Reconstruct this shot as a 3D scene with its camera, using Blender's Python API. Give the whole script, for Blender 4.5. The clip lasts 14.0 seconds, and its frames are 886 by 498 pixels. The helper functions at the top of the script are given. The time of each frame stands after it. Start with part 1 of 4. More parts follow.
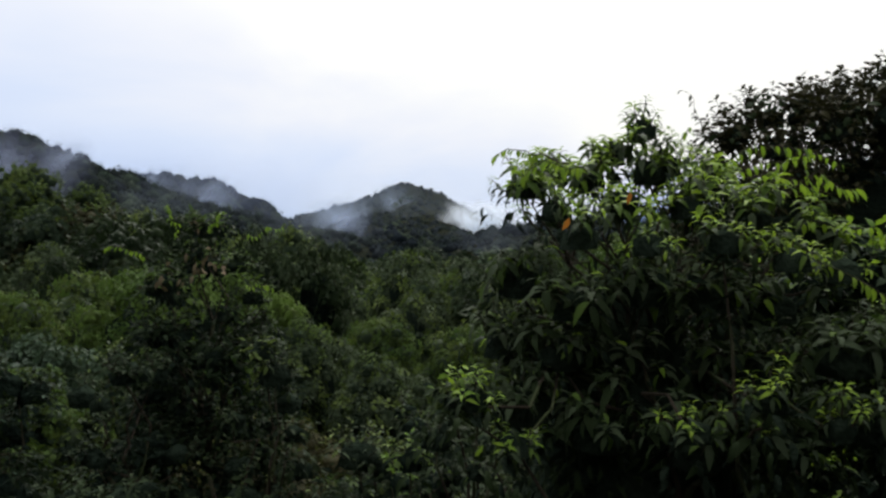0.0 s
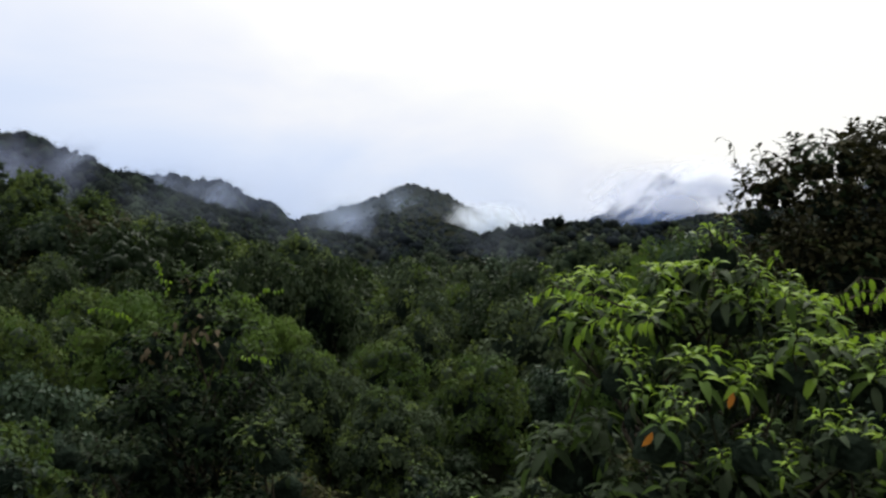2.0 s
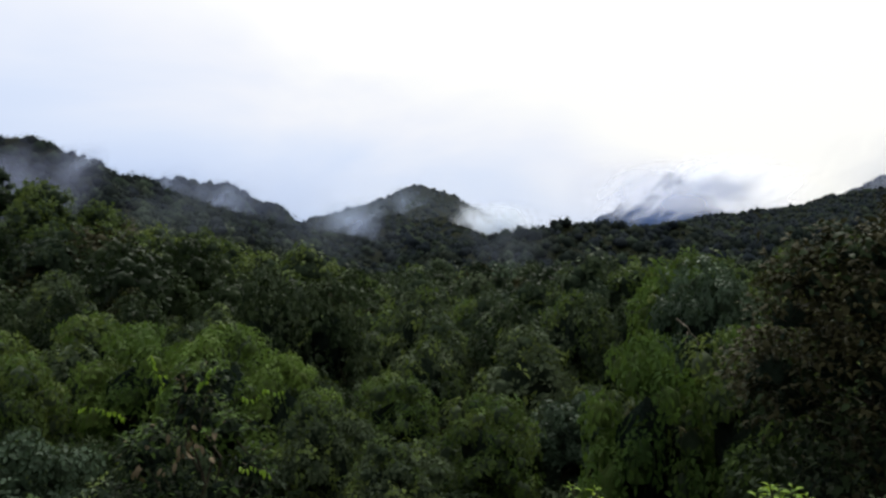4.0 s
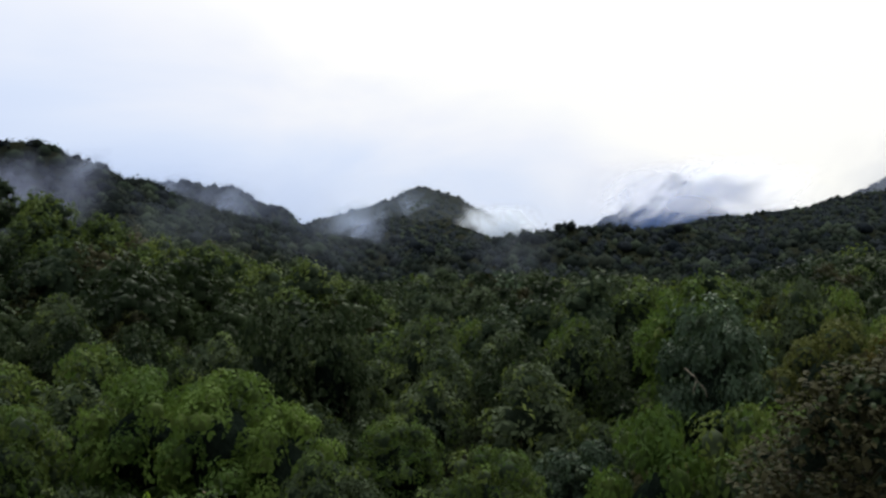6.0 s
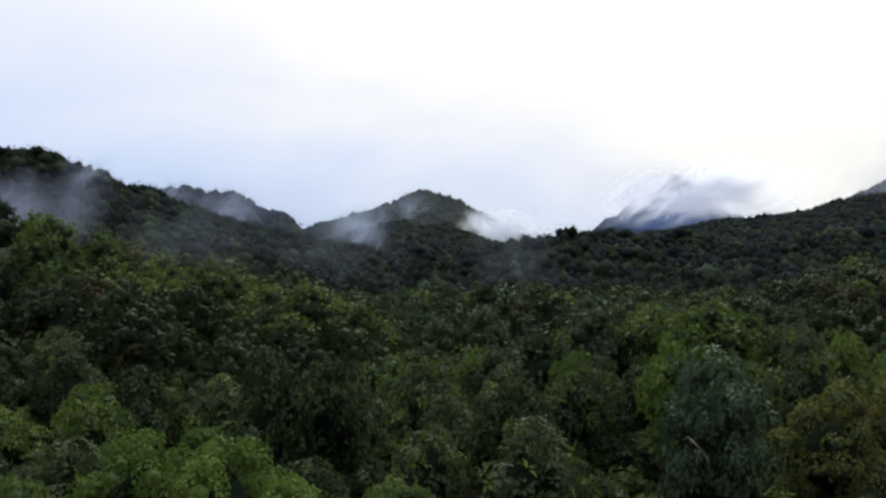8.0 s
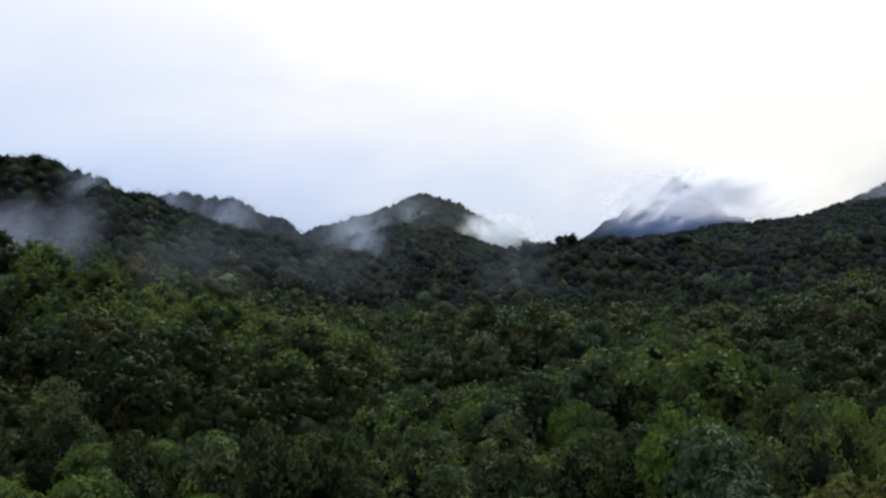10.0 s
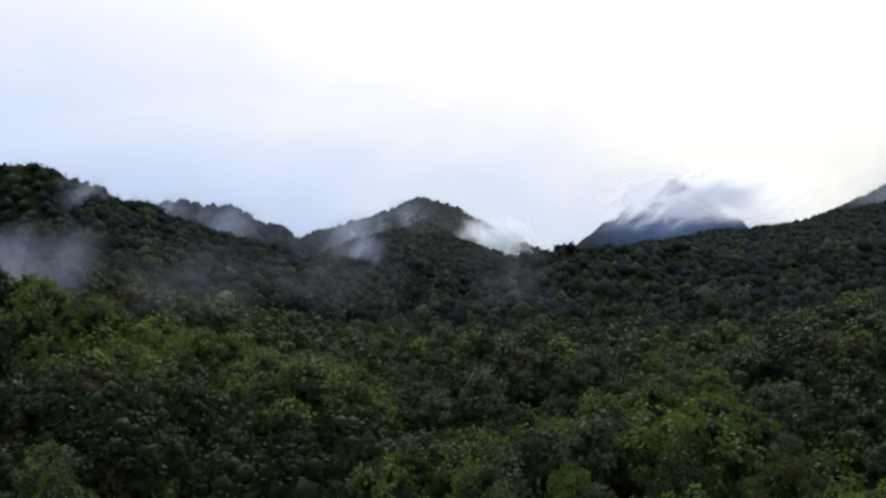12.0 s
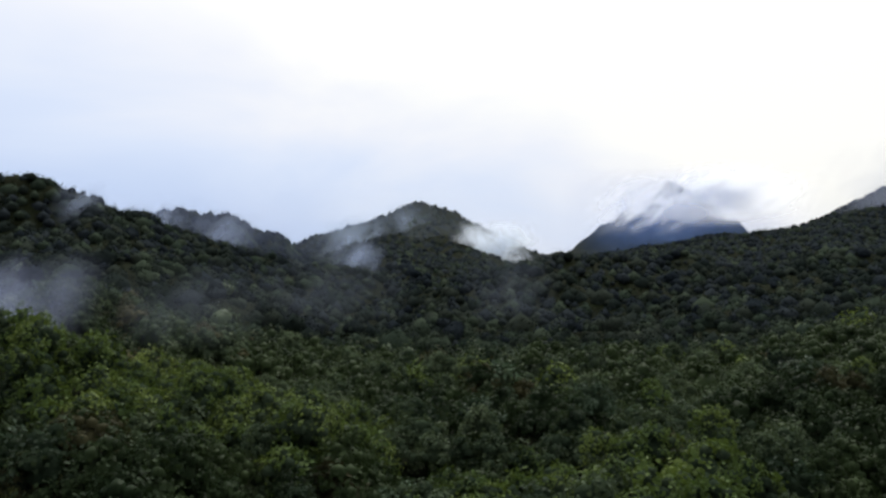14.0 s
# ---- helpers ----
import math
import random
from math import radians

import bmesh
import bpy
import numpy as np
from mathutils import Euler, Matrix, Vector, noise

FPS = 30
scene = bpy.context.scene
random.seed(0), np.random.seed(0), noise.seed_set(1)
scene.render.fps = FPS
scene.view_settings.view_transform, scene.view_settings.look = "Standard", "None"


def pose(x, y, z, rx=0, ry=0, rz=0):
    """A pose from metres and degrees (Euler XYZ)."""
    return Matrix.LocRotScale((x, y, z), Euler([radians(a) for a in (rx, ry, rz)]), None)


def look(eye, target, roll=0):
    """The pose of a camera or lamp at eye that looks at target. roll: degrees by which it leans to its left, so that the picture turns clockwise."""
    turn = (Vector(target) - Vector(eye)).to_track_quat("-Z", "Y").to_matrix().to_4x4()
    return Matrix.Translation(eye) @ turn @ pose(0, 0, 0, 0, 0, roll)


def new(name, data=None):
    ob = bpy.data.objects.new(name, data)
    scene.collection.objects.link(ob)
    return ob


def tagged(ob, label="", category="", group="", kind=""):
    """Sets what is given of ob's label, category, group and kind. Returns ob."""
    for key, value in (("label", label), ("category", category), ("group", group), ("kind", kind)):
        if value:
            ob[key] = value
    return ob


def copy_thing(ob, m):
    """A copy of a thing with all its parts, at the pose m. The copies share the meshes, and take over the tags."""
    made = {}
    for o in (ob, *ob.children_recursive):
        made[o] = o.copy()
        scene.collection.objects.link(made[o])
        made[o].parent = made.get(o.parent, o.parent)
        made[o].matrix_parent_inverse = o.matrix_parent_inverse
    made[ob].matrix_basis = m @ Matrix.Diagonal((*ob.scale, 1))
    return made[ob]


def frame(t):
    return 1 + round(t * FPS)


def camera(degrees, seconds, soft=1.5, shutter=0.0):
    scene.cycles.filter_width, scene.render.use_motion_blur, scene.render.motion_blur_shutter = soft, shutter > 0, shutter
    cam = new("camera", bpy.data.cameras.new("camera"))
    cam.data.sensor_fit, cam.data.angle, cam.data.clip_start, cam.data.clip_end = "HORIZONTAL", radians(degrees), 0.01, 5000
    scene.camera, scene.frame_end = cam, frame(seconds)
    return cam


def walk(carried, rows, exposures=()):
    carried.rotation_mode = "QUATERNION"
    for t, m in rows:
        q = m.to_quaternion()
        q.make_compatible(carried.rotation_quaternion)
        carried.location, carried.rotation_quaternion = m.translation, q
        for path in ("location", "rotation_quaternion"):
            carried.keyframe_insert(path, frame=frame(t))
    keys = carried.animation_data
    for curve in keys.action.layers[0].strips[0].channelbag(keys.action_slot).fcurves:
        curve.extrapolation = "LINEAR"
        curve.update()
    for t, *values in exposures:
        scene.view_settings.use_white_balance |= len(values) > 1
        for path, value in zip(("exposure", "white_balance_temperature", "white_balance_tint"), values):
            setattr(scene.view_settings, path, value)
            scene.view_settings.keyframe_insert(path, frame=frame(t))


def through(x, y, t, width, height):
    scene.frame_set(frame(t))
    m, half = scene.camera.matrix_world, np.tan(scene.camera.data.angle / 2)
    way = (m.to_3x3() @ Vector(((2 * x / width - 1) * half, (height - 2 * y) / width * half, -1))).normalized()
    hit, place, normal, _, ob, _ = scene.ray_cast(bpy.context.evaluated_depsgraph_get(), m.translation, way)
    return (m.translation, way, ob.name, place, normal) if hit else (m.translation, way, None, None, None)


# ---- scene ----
cam = camera(60.3, 14.0, soft=2.6)
PATH = [
    (0, (0.274, -1.092, 5.49), (0.279, 0.908, 5.48), -0.1),
    (0.5, (0.225, -0.712, 5.73), (0.227, 1.288, 5.719), -0.1),
    (1, (0.178, -0.326, 6.01), (0.177, 1.674, 6.001), -0.0),
    (1.5, (0.147, -0.002, 6.307), (0.14, 1.998, 6.298), -0.0),
    (2, (0.114, 0.288, 6.632), (0.103, 2.288, 6.624), -0.0),
    (2.5, (0.084, 0.522, 6.959), (0.069, 2.522, 6.951), -0.1),
    (3, (0.055, 0.737, 7.343), (0.035, 2.737, 7.335), -0.2),
    (5.5, (0.082, 1.512, 10.049), (0.044, 3.512, 10.042), -0.3),
    (6, (0.059, 1.58, 10.674), (0.019, 3.58, 10.668), -0.3),
    (6.5, (0.081, 1.658, 11.45), (0.04, 3.658, 11.445), -0.4),
    (7, (0.125, 1.736, 12.214), (0.083, 3.736, 12.209), -0.5),
    (7.5, (0.138, 1.845, 13.074), (0.094, 3.844, 13.071), -0.5),
    (8, (0.167, 1.982, 13.946), (0.123, 3.981, 13.944), -0.5),
    (8.5, (0.192, 2.067, 14.999), (0.148, 4.066, 14.997), -0.5),
    (9, (0.212, 2.162, 16.149), (0.168, 4.161, 16.148), -0.5),
    (11.5, (0.434, 2.863, 23.791), (0.393, 4.863, 23.795), -0.7),
    (12, (0.429, 3.151, 25.375), (0.39, 5.151, 25.379), -0.6),
    (12.5, (0.444, 3.341, 26.951), (0.406, 5.341, 26.956), -0.7),
    (13, (0.556, 3.486, 28.486), (0.519, 5.486, 28.492), -0.8),
    (13.5, (0.51, 3.779, 29.968), (0.474, 5.779, 29.975), -0.7),
    (14, (0.459, 3.992, 31.492), (0.426, 5.992, 31.5), -0.8),
]
walk(cam, [(t, look(eye, target, roll)) for t, eye, target, roll in PATH])

# ---- sky, sun, exposure ----
world = bpy.data.worlds.new("overcast_sky")
scene.world = world
world.use_nodes = True


class Nodes:
    """A small wrapper that adds and links shader nodes."""

    def __init__(self, tree):
        self.tree = tree
        tree.nodes.clear()

    def add(self, kind, inputs=None):
        node = self.tree.nodes.new(kind)
        for key, value in (inputs or {}).items():
            if isinstance(value, bpy.types.NodeSocket):
                self.tree.links.new(value, node.inputs[key])
            else:
                node.inputs[key].default_value = value
        return node

    def ramp(self, fac, stops):
        node = self.add("ShaderNodeValToRGB", {"Fac": fac})
        ramp = node.color_ramp
        while len(ramp.elements) < len(stops):
            ramp.elements.new(0.5)
        for element, (place, colour) in zip(ramp.elements, stops):
            element.position = place
            element.color = (*colour, 1) if isinstance(colour, tuple) else (colour, colour, colour, 1)
        return node.outputs["Color"]

    def math(self, operation, a, b=0.0, clamp=False):
        node = self.add("ShaderNodeMath", {0: a, 1: b})
        node.operation, node.use_clamp = operation, clamp
        return node.outputs[0]

    def mix(self, fac, a, b, blend="MIX"):
        node = self.add("ShaderNodeMix", {"Factor": fac})
        node.data_type, node.blend_type = "RGBA", blend
        for socket, value in ((node.inputs[6], a), (node.inputs[7], b)):
            if isinstance(value, bpy.types.NodeSocket):
                self.tree.links.new(value, socket)
            else:
                socket.default_value = (*value, 1)
        return node.outputs[2]


def make_sky():
    n = Nodes(world.node_tree)
    sky = n.add("ShaderNodeTexSky")
    sky.sky_type, sky.sun_disc, sky.sun_elevation, sky.sun_rotation = "NISHITA", False, radians(53), radians(13)
    clear = n.mix(1.0, sky.outputs["Color"], (0.1, 0.1, 0.1), "MULTIPLY")
    place = n.add("ShaderNodeTexCoord").outputs["Generated"]
    height = n.add("ShaderNodeSeparateXYZ", {"Vector": place}).outputs["Z"]
    side = n.add("ShaderNodeSeparateXYZ", {"Vector": place}).outputs["X"]
    stretched = n.add("ShaderNodeMapping", {"Vector": place, "Location": (0.4, 0.0, 0.3), "Scale": (1.0, 1.0, 2.6)}).outputs[0]
    puffs = n.add("ShaderNodeTexNoise", {"Vector": stretched, "Scale": 2.4, "Detail": 5.0, "Roughness": 0.5, "Distortion": 0.4}).outputs["Fac"]
    # the deck thins towards the west and low down, where blue-grey shows through
    thick = n.math("ADD", n.math("MULTIPLY", n.math("SUBTRACT", puffs, 0.5), 0.9), n.math("MULTIPLY", side, 0.95))
    thick = n.math("ADD", thick, n.math("MULTIPLY", height, 2.7))
    thick = n.math("ADD", thick, 0.2, True)
    cloud = n.ramp(thick, [(0.0, (0.6, 0.72, 0.98)), (0.3, (0.74, 0.83, 1.02)), (0.56, (0.92, 0.945, 1.02)), (0.78, (1.08, 1.07, 1.03))])
    lift = n.ramp(height, [(0.0, 0.9), (0.12, 0.96), (0.3, 1.0), (0.6, 1.7), (1.0, 2.4)])
    ahead = n.add("ShaderNodeSeparateXYZ", {"Vector": place}).outputs["Y"]
    ahead = n.math("MULTIPLY_ADD", ahead, 0.5)
    n.tree.nodes[-1].inputs[2].default_value = 0.5
    deck = n.mix(1.0, cloud, lift, "MULTIPLY")
    # the deck is thicker and duller away from the sun
    deck = n.mix(1.0, deck, n.ramp(ahead, [(0.0, 0.48), (0.35, 0.58), (0.8, 1.0)]), "MULTIPLY")
    colour = n.mix(0.95, clear, deck)
    back = n.add("ShaderNodeBackground", {"Color": colour, "Strength": SKY})
    n.add("ShaderNodeOutputWorld", {"Surface": back.outputs[0]})


SKY = 1.0
make_sky()

sun = new("sun", bpy.data.lights.new("sun", "SUN"))
sun.data.energy, sun.data.angle, sun.data.color = 3.1, radians(22), (1.0, 0.96, 0.9)
sun.matrix_world = look((0, 0, 100), (-14, -58, 22))


# ---- materials ----
def leaf_material(name, dark, mid, light, rough=0.4, through=0.22, patch=0.12, vary=0.09, grain_size=60.0, relief=0.01, shine=0.018, blue=1.72, red=0.85):
    """Living leaves: each leaf and each tree has its own shade; some light passes through."""
    dark, mid, light = [(red * r, 0.73 * g, blue * b) for r, g, b in (dark, mid, light)]
    m = bpy.data.materials.new(name)
    m.use_nodes = True
    n = Nodes(m.node_tree)
    geo = n.add("ShaderNodeNewGeometry")
    tree = n.add("ShaderNodeObjectInfo").outputs["Random"]
    place = n.add("ShaderNodeTexCoord").outputs["Object"]
    blotch = n.add("ShaderNodeTexNoise", {"Vector": geo.outputs["Position"], "Scale": patch, "Detail": 3.0}).outputs["Fac"]
    value = n.math("MULTIPLY_ADD", geo.outputs["Random Per Island"], vary)
    n.tree.nodes[-1].inputs[2].default_value = 0.27 - vary / 2
    value = n.math("ADD", value, n.math("MULTIPLY", n.math("SUBTRACT", blotch, 0.42), 1.3))
    value = n.math("ADD", value, n.math("MULTIPLY", n.math("SUBTRACT", tree, 0.25), 0.42))
    own = n.add("ShaderNodeAttribute")
    own.attribute_name = "own_shade"
    value = n.math("ADD", value, own.outputs["Fac"], True)
    if relief > 0.1:
        fleck = n.add("ShaderNodeTexNoise", {"Vector": place, "Scale": grain_size * 0.7, "Detail": 4.0, "Roughness": 0.7}).outputs["Fac"]
        value = n.math("ADD", value, n.math("MULTIPLY", n.math("SUBTRACT", fleck, 0.5), 1.1), True)
    colour = n.ramp(value, [(0.05, dark), (0.42, mid), (0.9, light)])
    grain = n.add("ShaderNodeTexNoise", {"Vector": place, "Scale": grain_size, "Detail": 3.0}).outputs["Fac"]
    bump = n.add("ShaderNodeBump", {"Height": grain, "Strength": 0.25 if relief < 0.1 else 1.0, "Distance": relief}).outputs[0]
    gloss = n.add("ShaderNodeBsdfPrincipled", {"Base Color": colour, "Roughness": rough, "Normal": bump, "Specular IOR Level": shine})
    glow = n.add("ShaderNodeBsdfTranslucent", {"Color": n.mix(0.5, colour, (light[0] * 1.1, light[1] * 1.2, light[2] * 0.6))})
    both = n.add("ShaderNodeMixShader", {0: through, 1: gloss.outputs[0], 2: glow.outputs[0]})
    n.add("ShaderNodeOutputMaterial", {"Surface": both.outputs[0]})
    return m


def bark_material(name, dark, light):
    m = bpy.data.materials.new(name)
    m.use_nodes = True
    n = Nodes(m.node_tree)
    place = n.add("ShaderNodeTexCoord").outputs["Object"]
    long = n.add("ShaderNodeMapping", {"Vector": place, "Scale": (1, 1, 0.25)}).outputs[0]
    furrow = n.add("ShaderNodeTexNoise", {"Vector": long, "Scale": 22.0, "Detail": 6.0, "Roughness": 0.65}).outputs["Fac"]
    moss = n.add("ShaderNodeTexNoise", {"Vector": place, "Scale": 2.0, "Detail": 3.0}).outputs["Fac"]
    colour = n.ramp(furrow, [(0.35, dark), (0.7, light)])
    colour = n.mix(n.ramp(moss, [(0.5, 0.0), (0.62, 0.6)]), colour, (0.05, 0.075, 0.03))
    bump = n.add("ShaderNodeBump", {"Height": furrow, "Strength": 0.6, "Distance": 0.02}).outputs[0]
    shade = n.add("ShaderNodeBsdfPrincipled", {"Base Color": colour, "Roughness": 0.9, "Normal": bump, "Specular IOR Level": 0.1})
    n.add("ShaderNodeOutputMaterial", {"Surface": shade.outputs[0]})
    return m


def ground_material():
    """Leaf litter and low undergrowth."""
    m = bpy.data.materials.new("undergrowth")
    m.use_nodes = True
    n = Nodes(m.node_tree)
    place = n.add("ShaderNodeTexCoord").outputs["Object"]
    large = n.add("ShaderNodeTexNoise", {"Vector": place, "Scale": 0.09, "Detail": 6.0, "Roughness": 0.7}).outputs["Fac"]
    fine = n.add("ShaderNodeTexNoise", {"Vector": place, "Scale": 2.3, "Detail": 5.0, "Roughness": 0.7}).outputs["Fac"]
    colour = n.mix(fine, n.ramp(large, [(0.4, (0.004, 0.007, 0.003)), (0.6, (0.008, 0.014, 0.006))]), (0.009, 0.009, 0.005))
    bump = n.add("ShaderNodeBump", {"Height": fine, "Strength": 1.0, "Distance": 0.3}).outputs[0]
    shade = n.add("ShaderNodeBsdfPrincipled", {"Base Color": colour, "Roughness": 0.95, "Normal": bump, "Specular IOR Level": 0.02})
    n.add("ShaderNodeOutputMaterial", {"Surface": shade.outputs[0]})
    return m


def mist_material(name, density, size, low, high, colour=(0.9, 0.92, 0.96), seed=0.0, detail=4.0, rise=50.0, stretch=2.6, frail=0.35):
    """Thin drifting mist: see-through, drawn out along its drift and torn by noise, fading to nothing at the rim of its sheet."""
    m = bpy.data.materials.new(name)
    m.use_nodes = True
    n = Nodes(m.node_tree)
    coords = n.add("ShaderNodeTexCoord")
    uv = n.add("ShaderNodeSeparateXYZ", {"Vector": coords.outputs["UV"]})
    rim = 1.0
    for axis in ("X", "Y"):
        off = n.math("MULTIPLY_ADD", uv.outputs[axis], 2.0)
        n.tree.nodes[-1].inputs[2].default_value = -1.0
        part_rim = n.math("SUBTRACT", 1.0, n.math("MULTIPLY", off, off), True)
        rim = n.math("MULTIPLY", part_rim, rim)
    rim = n.math("POWER", rim, 1.3)
    turned = n.add("ShaderNodeMapping", {"Vector": coords.outputs["Object"], "Location": (seed * 37.0, 0.0, seed * 53.0), "Rotation": (0.0, radians(rise), 0.0)}).outputs[0]
    drift = n.add("ShaderNodeMapping", {"Vector": turned, "Scale": (1 / (size * stretch), 0.3 / size, 1 / size)}).outputs[0]
    torn = n.add("ShaderNodeTexNoise", {"Vector": drift, "Scale": 1.0, "Detail": detail, "Roughness": 0.52, "Distortion": 0.5}).outputs["Fac"]
    # the thinner the rim, the more of the mist is torn away
    torn = n.math("SUBTRACT", torn, n.math("MULTIPLY", n.math("SUBTRACT", 1.0, rim), frail))
    veil = n.add("ShaderNodeMapRange", {"Value": torn, "From Min": low, "From Max": high})
    veil.interpolation_type = "SMOOTHSTEP"
    alpha = n.math("MULTIPLY", n.math("MULTIPLY", rim, veil.outputs[0]), density, True)
    lit = n.add("ShaderNodeBsdfDiffuse", {"Color": (*colour, 1)})
    behind = n.add("ShaderNodeBsdfTranslucent", {"Color": (*colour, 1)})
    lit = n.add("ShaderNodeMixShader", {0: 0.5, 1: lit.outputs[0], 2: behind.outputs[0]})
    clear = n.add("ShaderNodeBsdfTransparent")
    both = n.add("ShaderNodeMixShader", {0: alpha, 1: clear.outputs[0], 2: lit.outputs[0]})
    n.add("ShaderNodeOutputMaterial", {"Surface": both.outputs[0]})
    return m


LEAF = {
    "lime": leaf_material("young_lime_leaf", (0.05, 0.115, 0.012), (0.14, 0.265, 0.019), (0.31, 0.47, 0.036), 0.42, 0.36, 0.3, 0.3, shine=0.06, blue=1.2, red=0.76),
    "fresh": leaf_material("fresh_green_leaf", (0.026, 0.052, 0.01), (0.054, 0.1, 0.0145), (0.116, 0.178, 0.024), 0.42, 0.22, blue=1.55),
    "bright": leaf_material("bright_green_leaf", (0.026, 0.057, 0.009), (0.055, 0.108, 0.014), (0.105, 0.18, 0.022), 0.42, 0.25, 0.15, 0.16, blue=1.45, red=0.8),
    "green": leaf_material("forest_green_leaf", (0.018, 0.033, 0.0095), (0.037, 0.064, 0.0165), (0.07, 0.108, 0.0265), 0.42),
    "dark": leaf_material("dark_green_leaf", (0.0085, 0.0175, 0.005), (0.016, 0.031, 0.008), (0.03, 0.053, 0.012), 0.42, 0.12, blue=1.4),
    "olive": leaf_material("olive_brown_leaf", (0.0145, 0.0185, 0.0045), (0.028, 0.034, 0.0075), (0.051, 0.057, 0.012), 0.55, 0.12),
    "grey": leaf_material("grey_green_leaf", (0.016, 0.034, 0.0095), (0.033, 0.063, 0.0175), (0.068, 0.122, 0.033), 0.42, 0.12, shine=0.04),
    # far canopies carry the haze of distance as bluer, duller base colours
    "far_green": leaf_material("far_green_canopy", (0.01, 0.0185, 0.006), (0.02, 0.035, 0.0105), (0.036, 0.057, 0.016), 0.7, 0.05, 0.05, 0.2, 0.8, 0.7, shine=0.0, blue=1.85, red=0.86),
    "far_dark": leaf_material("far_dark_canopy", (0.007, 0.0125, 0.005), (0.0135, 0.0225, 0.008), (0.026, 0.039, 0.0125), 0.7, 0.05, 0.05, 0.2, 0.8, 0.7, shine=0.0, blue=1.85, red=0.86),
    "far_blue": leaf_material("far_hazy_canopy", (0.0055, 0.01, 0.0055), (0.011, 0.018, 0.009), (0.021, 0.0315, 0.0145), 0.7, 0.05, 0.02, 0.2, 0.4, 1.4, shine=0.0, blue=1.85, red=0.86),
    "yellow": leaf_material("yellowing_leaf", (0.026, 0.038, 0.007), (0.055, 0.078, 0.012), (0.098, 0.128, 0.017), 0.45, 0.22),
    "amber": leaf_material("amber_leaf", (0.026, 0.027, 0.005), (0.052, 0.05, 0.008), (0.092, 0.082, 0.012), 0.5, 0.2, blue=1.2),
    "dry": leaf_material("dry_leaf", (0.06, 0.055, 0.022), (0.11, 0.105, 0.04), (0.18, 0.17, 0.065), 0.6, 0.06, blue=1.3),
    "rust": leaf_material("orange_dying_leaf", (0.2, 0.085, 0.015), (0.29, 0.125, 0.018), (0.36, 0.17, 0.03), 0.5, 0.3, blue=1.0),
    # under and inner: shade inside the crowns put into darker leaf colours
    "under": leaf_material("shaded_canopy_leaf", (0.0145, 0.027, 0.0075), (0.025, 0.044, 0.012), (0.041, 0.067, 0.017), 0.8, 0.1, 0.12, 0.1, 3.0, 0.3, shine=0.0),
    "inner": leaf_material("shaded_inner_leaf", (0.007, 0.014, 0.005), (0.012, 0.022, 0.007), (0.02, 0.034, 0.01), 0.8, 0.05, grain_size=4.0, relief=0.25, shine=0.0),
}
BARK = bark_material("brown_bark", (0.016, 0.013, 0.01), (0.055, 0.045, 0.034))
BARK_PALE = bark_material("pale_bark", (0.08, 0.07, 0.055), (0.26, 0.23, 0.19))
GROUND = ground_material()


# ---- mesh helpers ----
def mesh_of(name, verts, faces, materials, index=None, smooth=False):
    """A mesh from arrays; all faces have the same number of corners."""
    verts, faces = np.asarray(verts, np.float32), np.asarray(faces, np.int32)
    me = bpy.data.meshes.new(name)
    me.vertices.add(len(verts))
    me.vertices.foreach_set("co", verts.ravel())
    me.loops.add(faces.size)
    me.loops.foreach_set("vertex_index", faces.ravel())
    me.polygons.add(len(faces))
    me.polygons.foreach_set("loop_start", np.arange(len(faces), dtype=np.int32) * faces.shape[1])
    for material in materials:
        me.materials.append(material)
    if index is not None:
        me.polygons.foreach_set("material_index", np.asarray(index, np.int32))
    me.polygons.foreach_set("use_smooth", np.full(len(faces), smooth))
    me.update(calc_edges=True)
    return me


def join(pieces):
    """One pair of vertices and faces from many."""
    verts, faces, start = [], [], 0
    for v, f in pieces:
        verts.append(v)
        faces.append(f + start)
        start += len(v)
    return np.concatenate(verts), np.concatenate(faces)


def part(name, me, parent, label="", kind=""):
    ob = new(name, me)
    ob.parent = parent
    return tagged(ob, label=label, kind=kind)


def unit(v):
    return v / np.maximum(np.linalg.norm(v, axis=-1, keepdims=True), 1e-9)


# A broad leaf with a curved midrib and raised halves; length along y, 1 long.
LEAF_V = np.array([(0, 0, 0), (-0.18, 0.3, 0.05), (0, 0.3, 0.03), (0.18, 0.3, 0.05), (-0.165, 0.64, -0.02), (0, 0.67, -0.06), (0.165, 0.64, -0.02), (0, 0.97, -0.27)])
LEAF_F = np.array([(0, 2, 1), (0, 3, 2), (1, 2, 5), (1, 5, 4), (2, 3, 6), (2, 6, 5), (4, 5, 7), (5, 6, 7)])
# A simple folded leaf for plants farther off.
FOLD_V = np.array([(0, 0, 0), (-0.27, 0.5, 0.07), (0, 1.0, -0.08), (0.27, 0.5, 0.07)])
FOLD_F = np.array([(0, 2, 1), (0, 3, 2)])


def scatter(shape, places, along, normal, size):
    """Copies of a small shape, as one pair of arrays."""
    verts, faces = shape
    along = unit(along)
    right = unit(np.cross(along, normal))
    up = np.cross(right, along)
    size = np.asarray(size).reshape(-1, 1, 1)
    v = places[:, None] + size * (verts[None, :, :1] * right[:, None] + verts[None, :, 1:2] * along[:, None] + verts[None, :, 2:] * up[:, None])
    f = faces[None] + (np.arange(len(places)) * len(verts))[:, None, None]
    return v.reshape(-1, 3), f.reshape(-1, faces.shape[1])


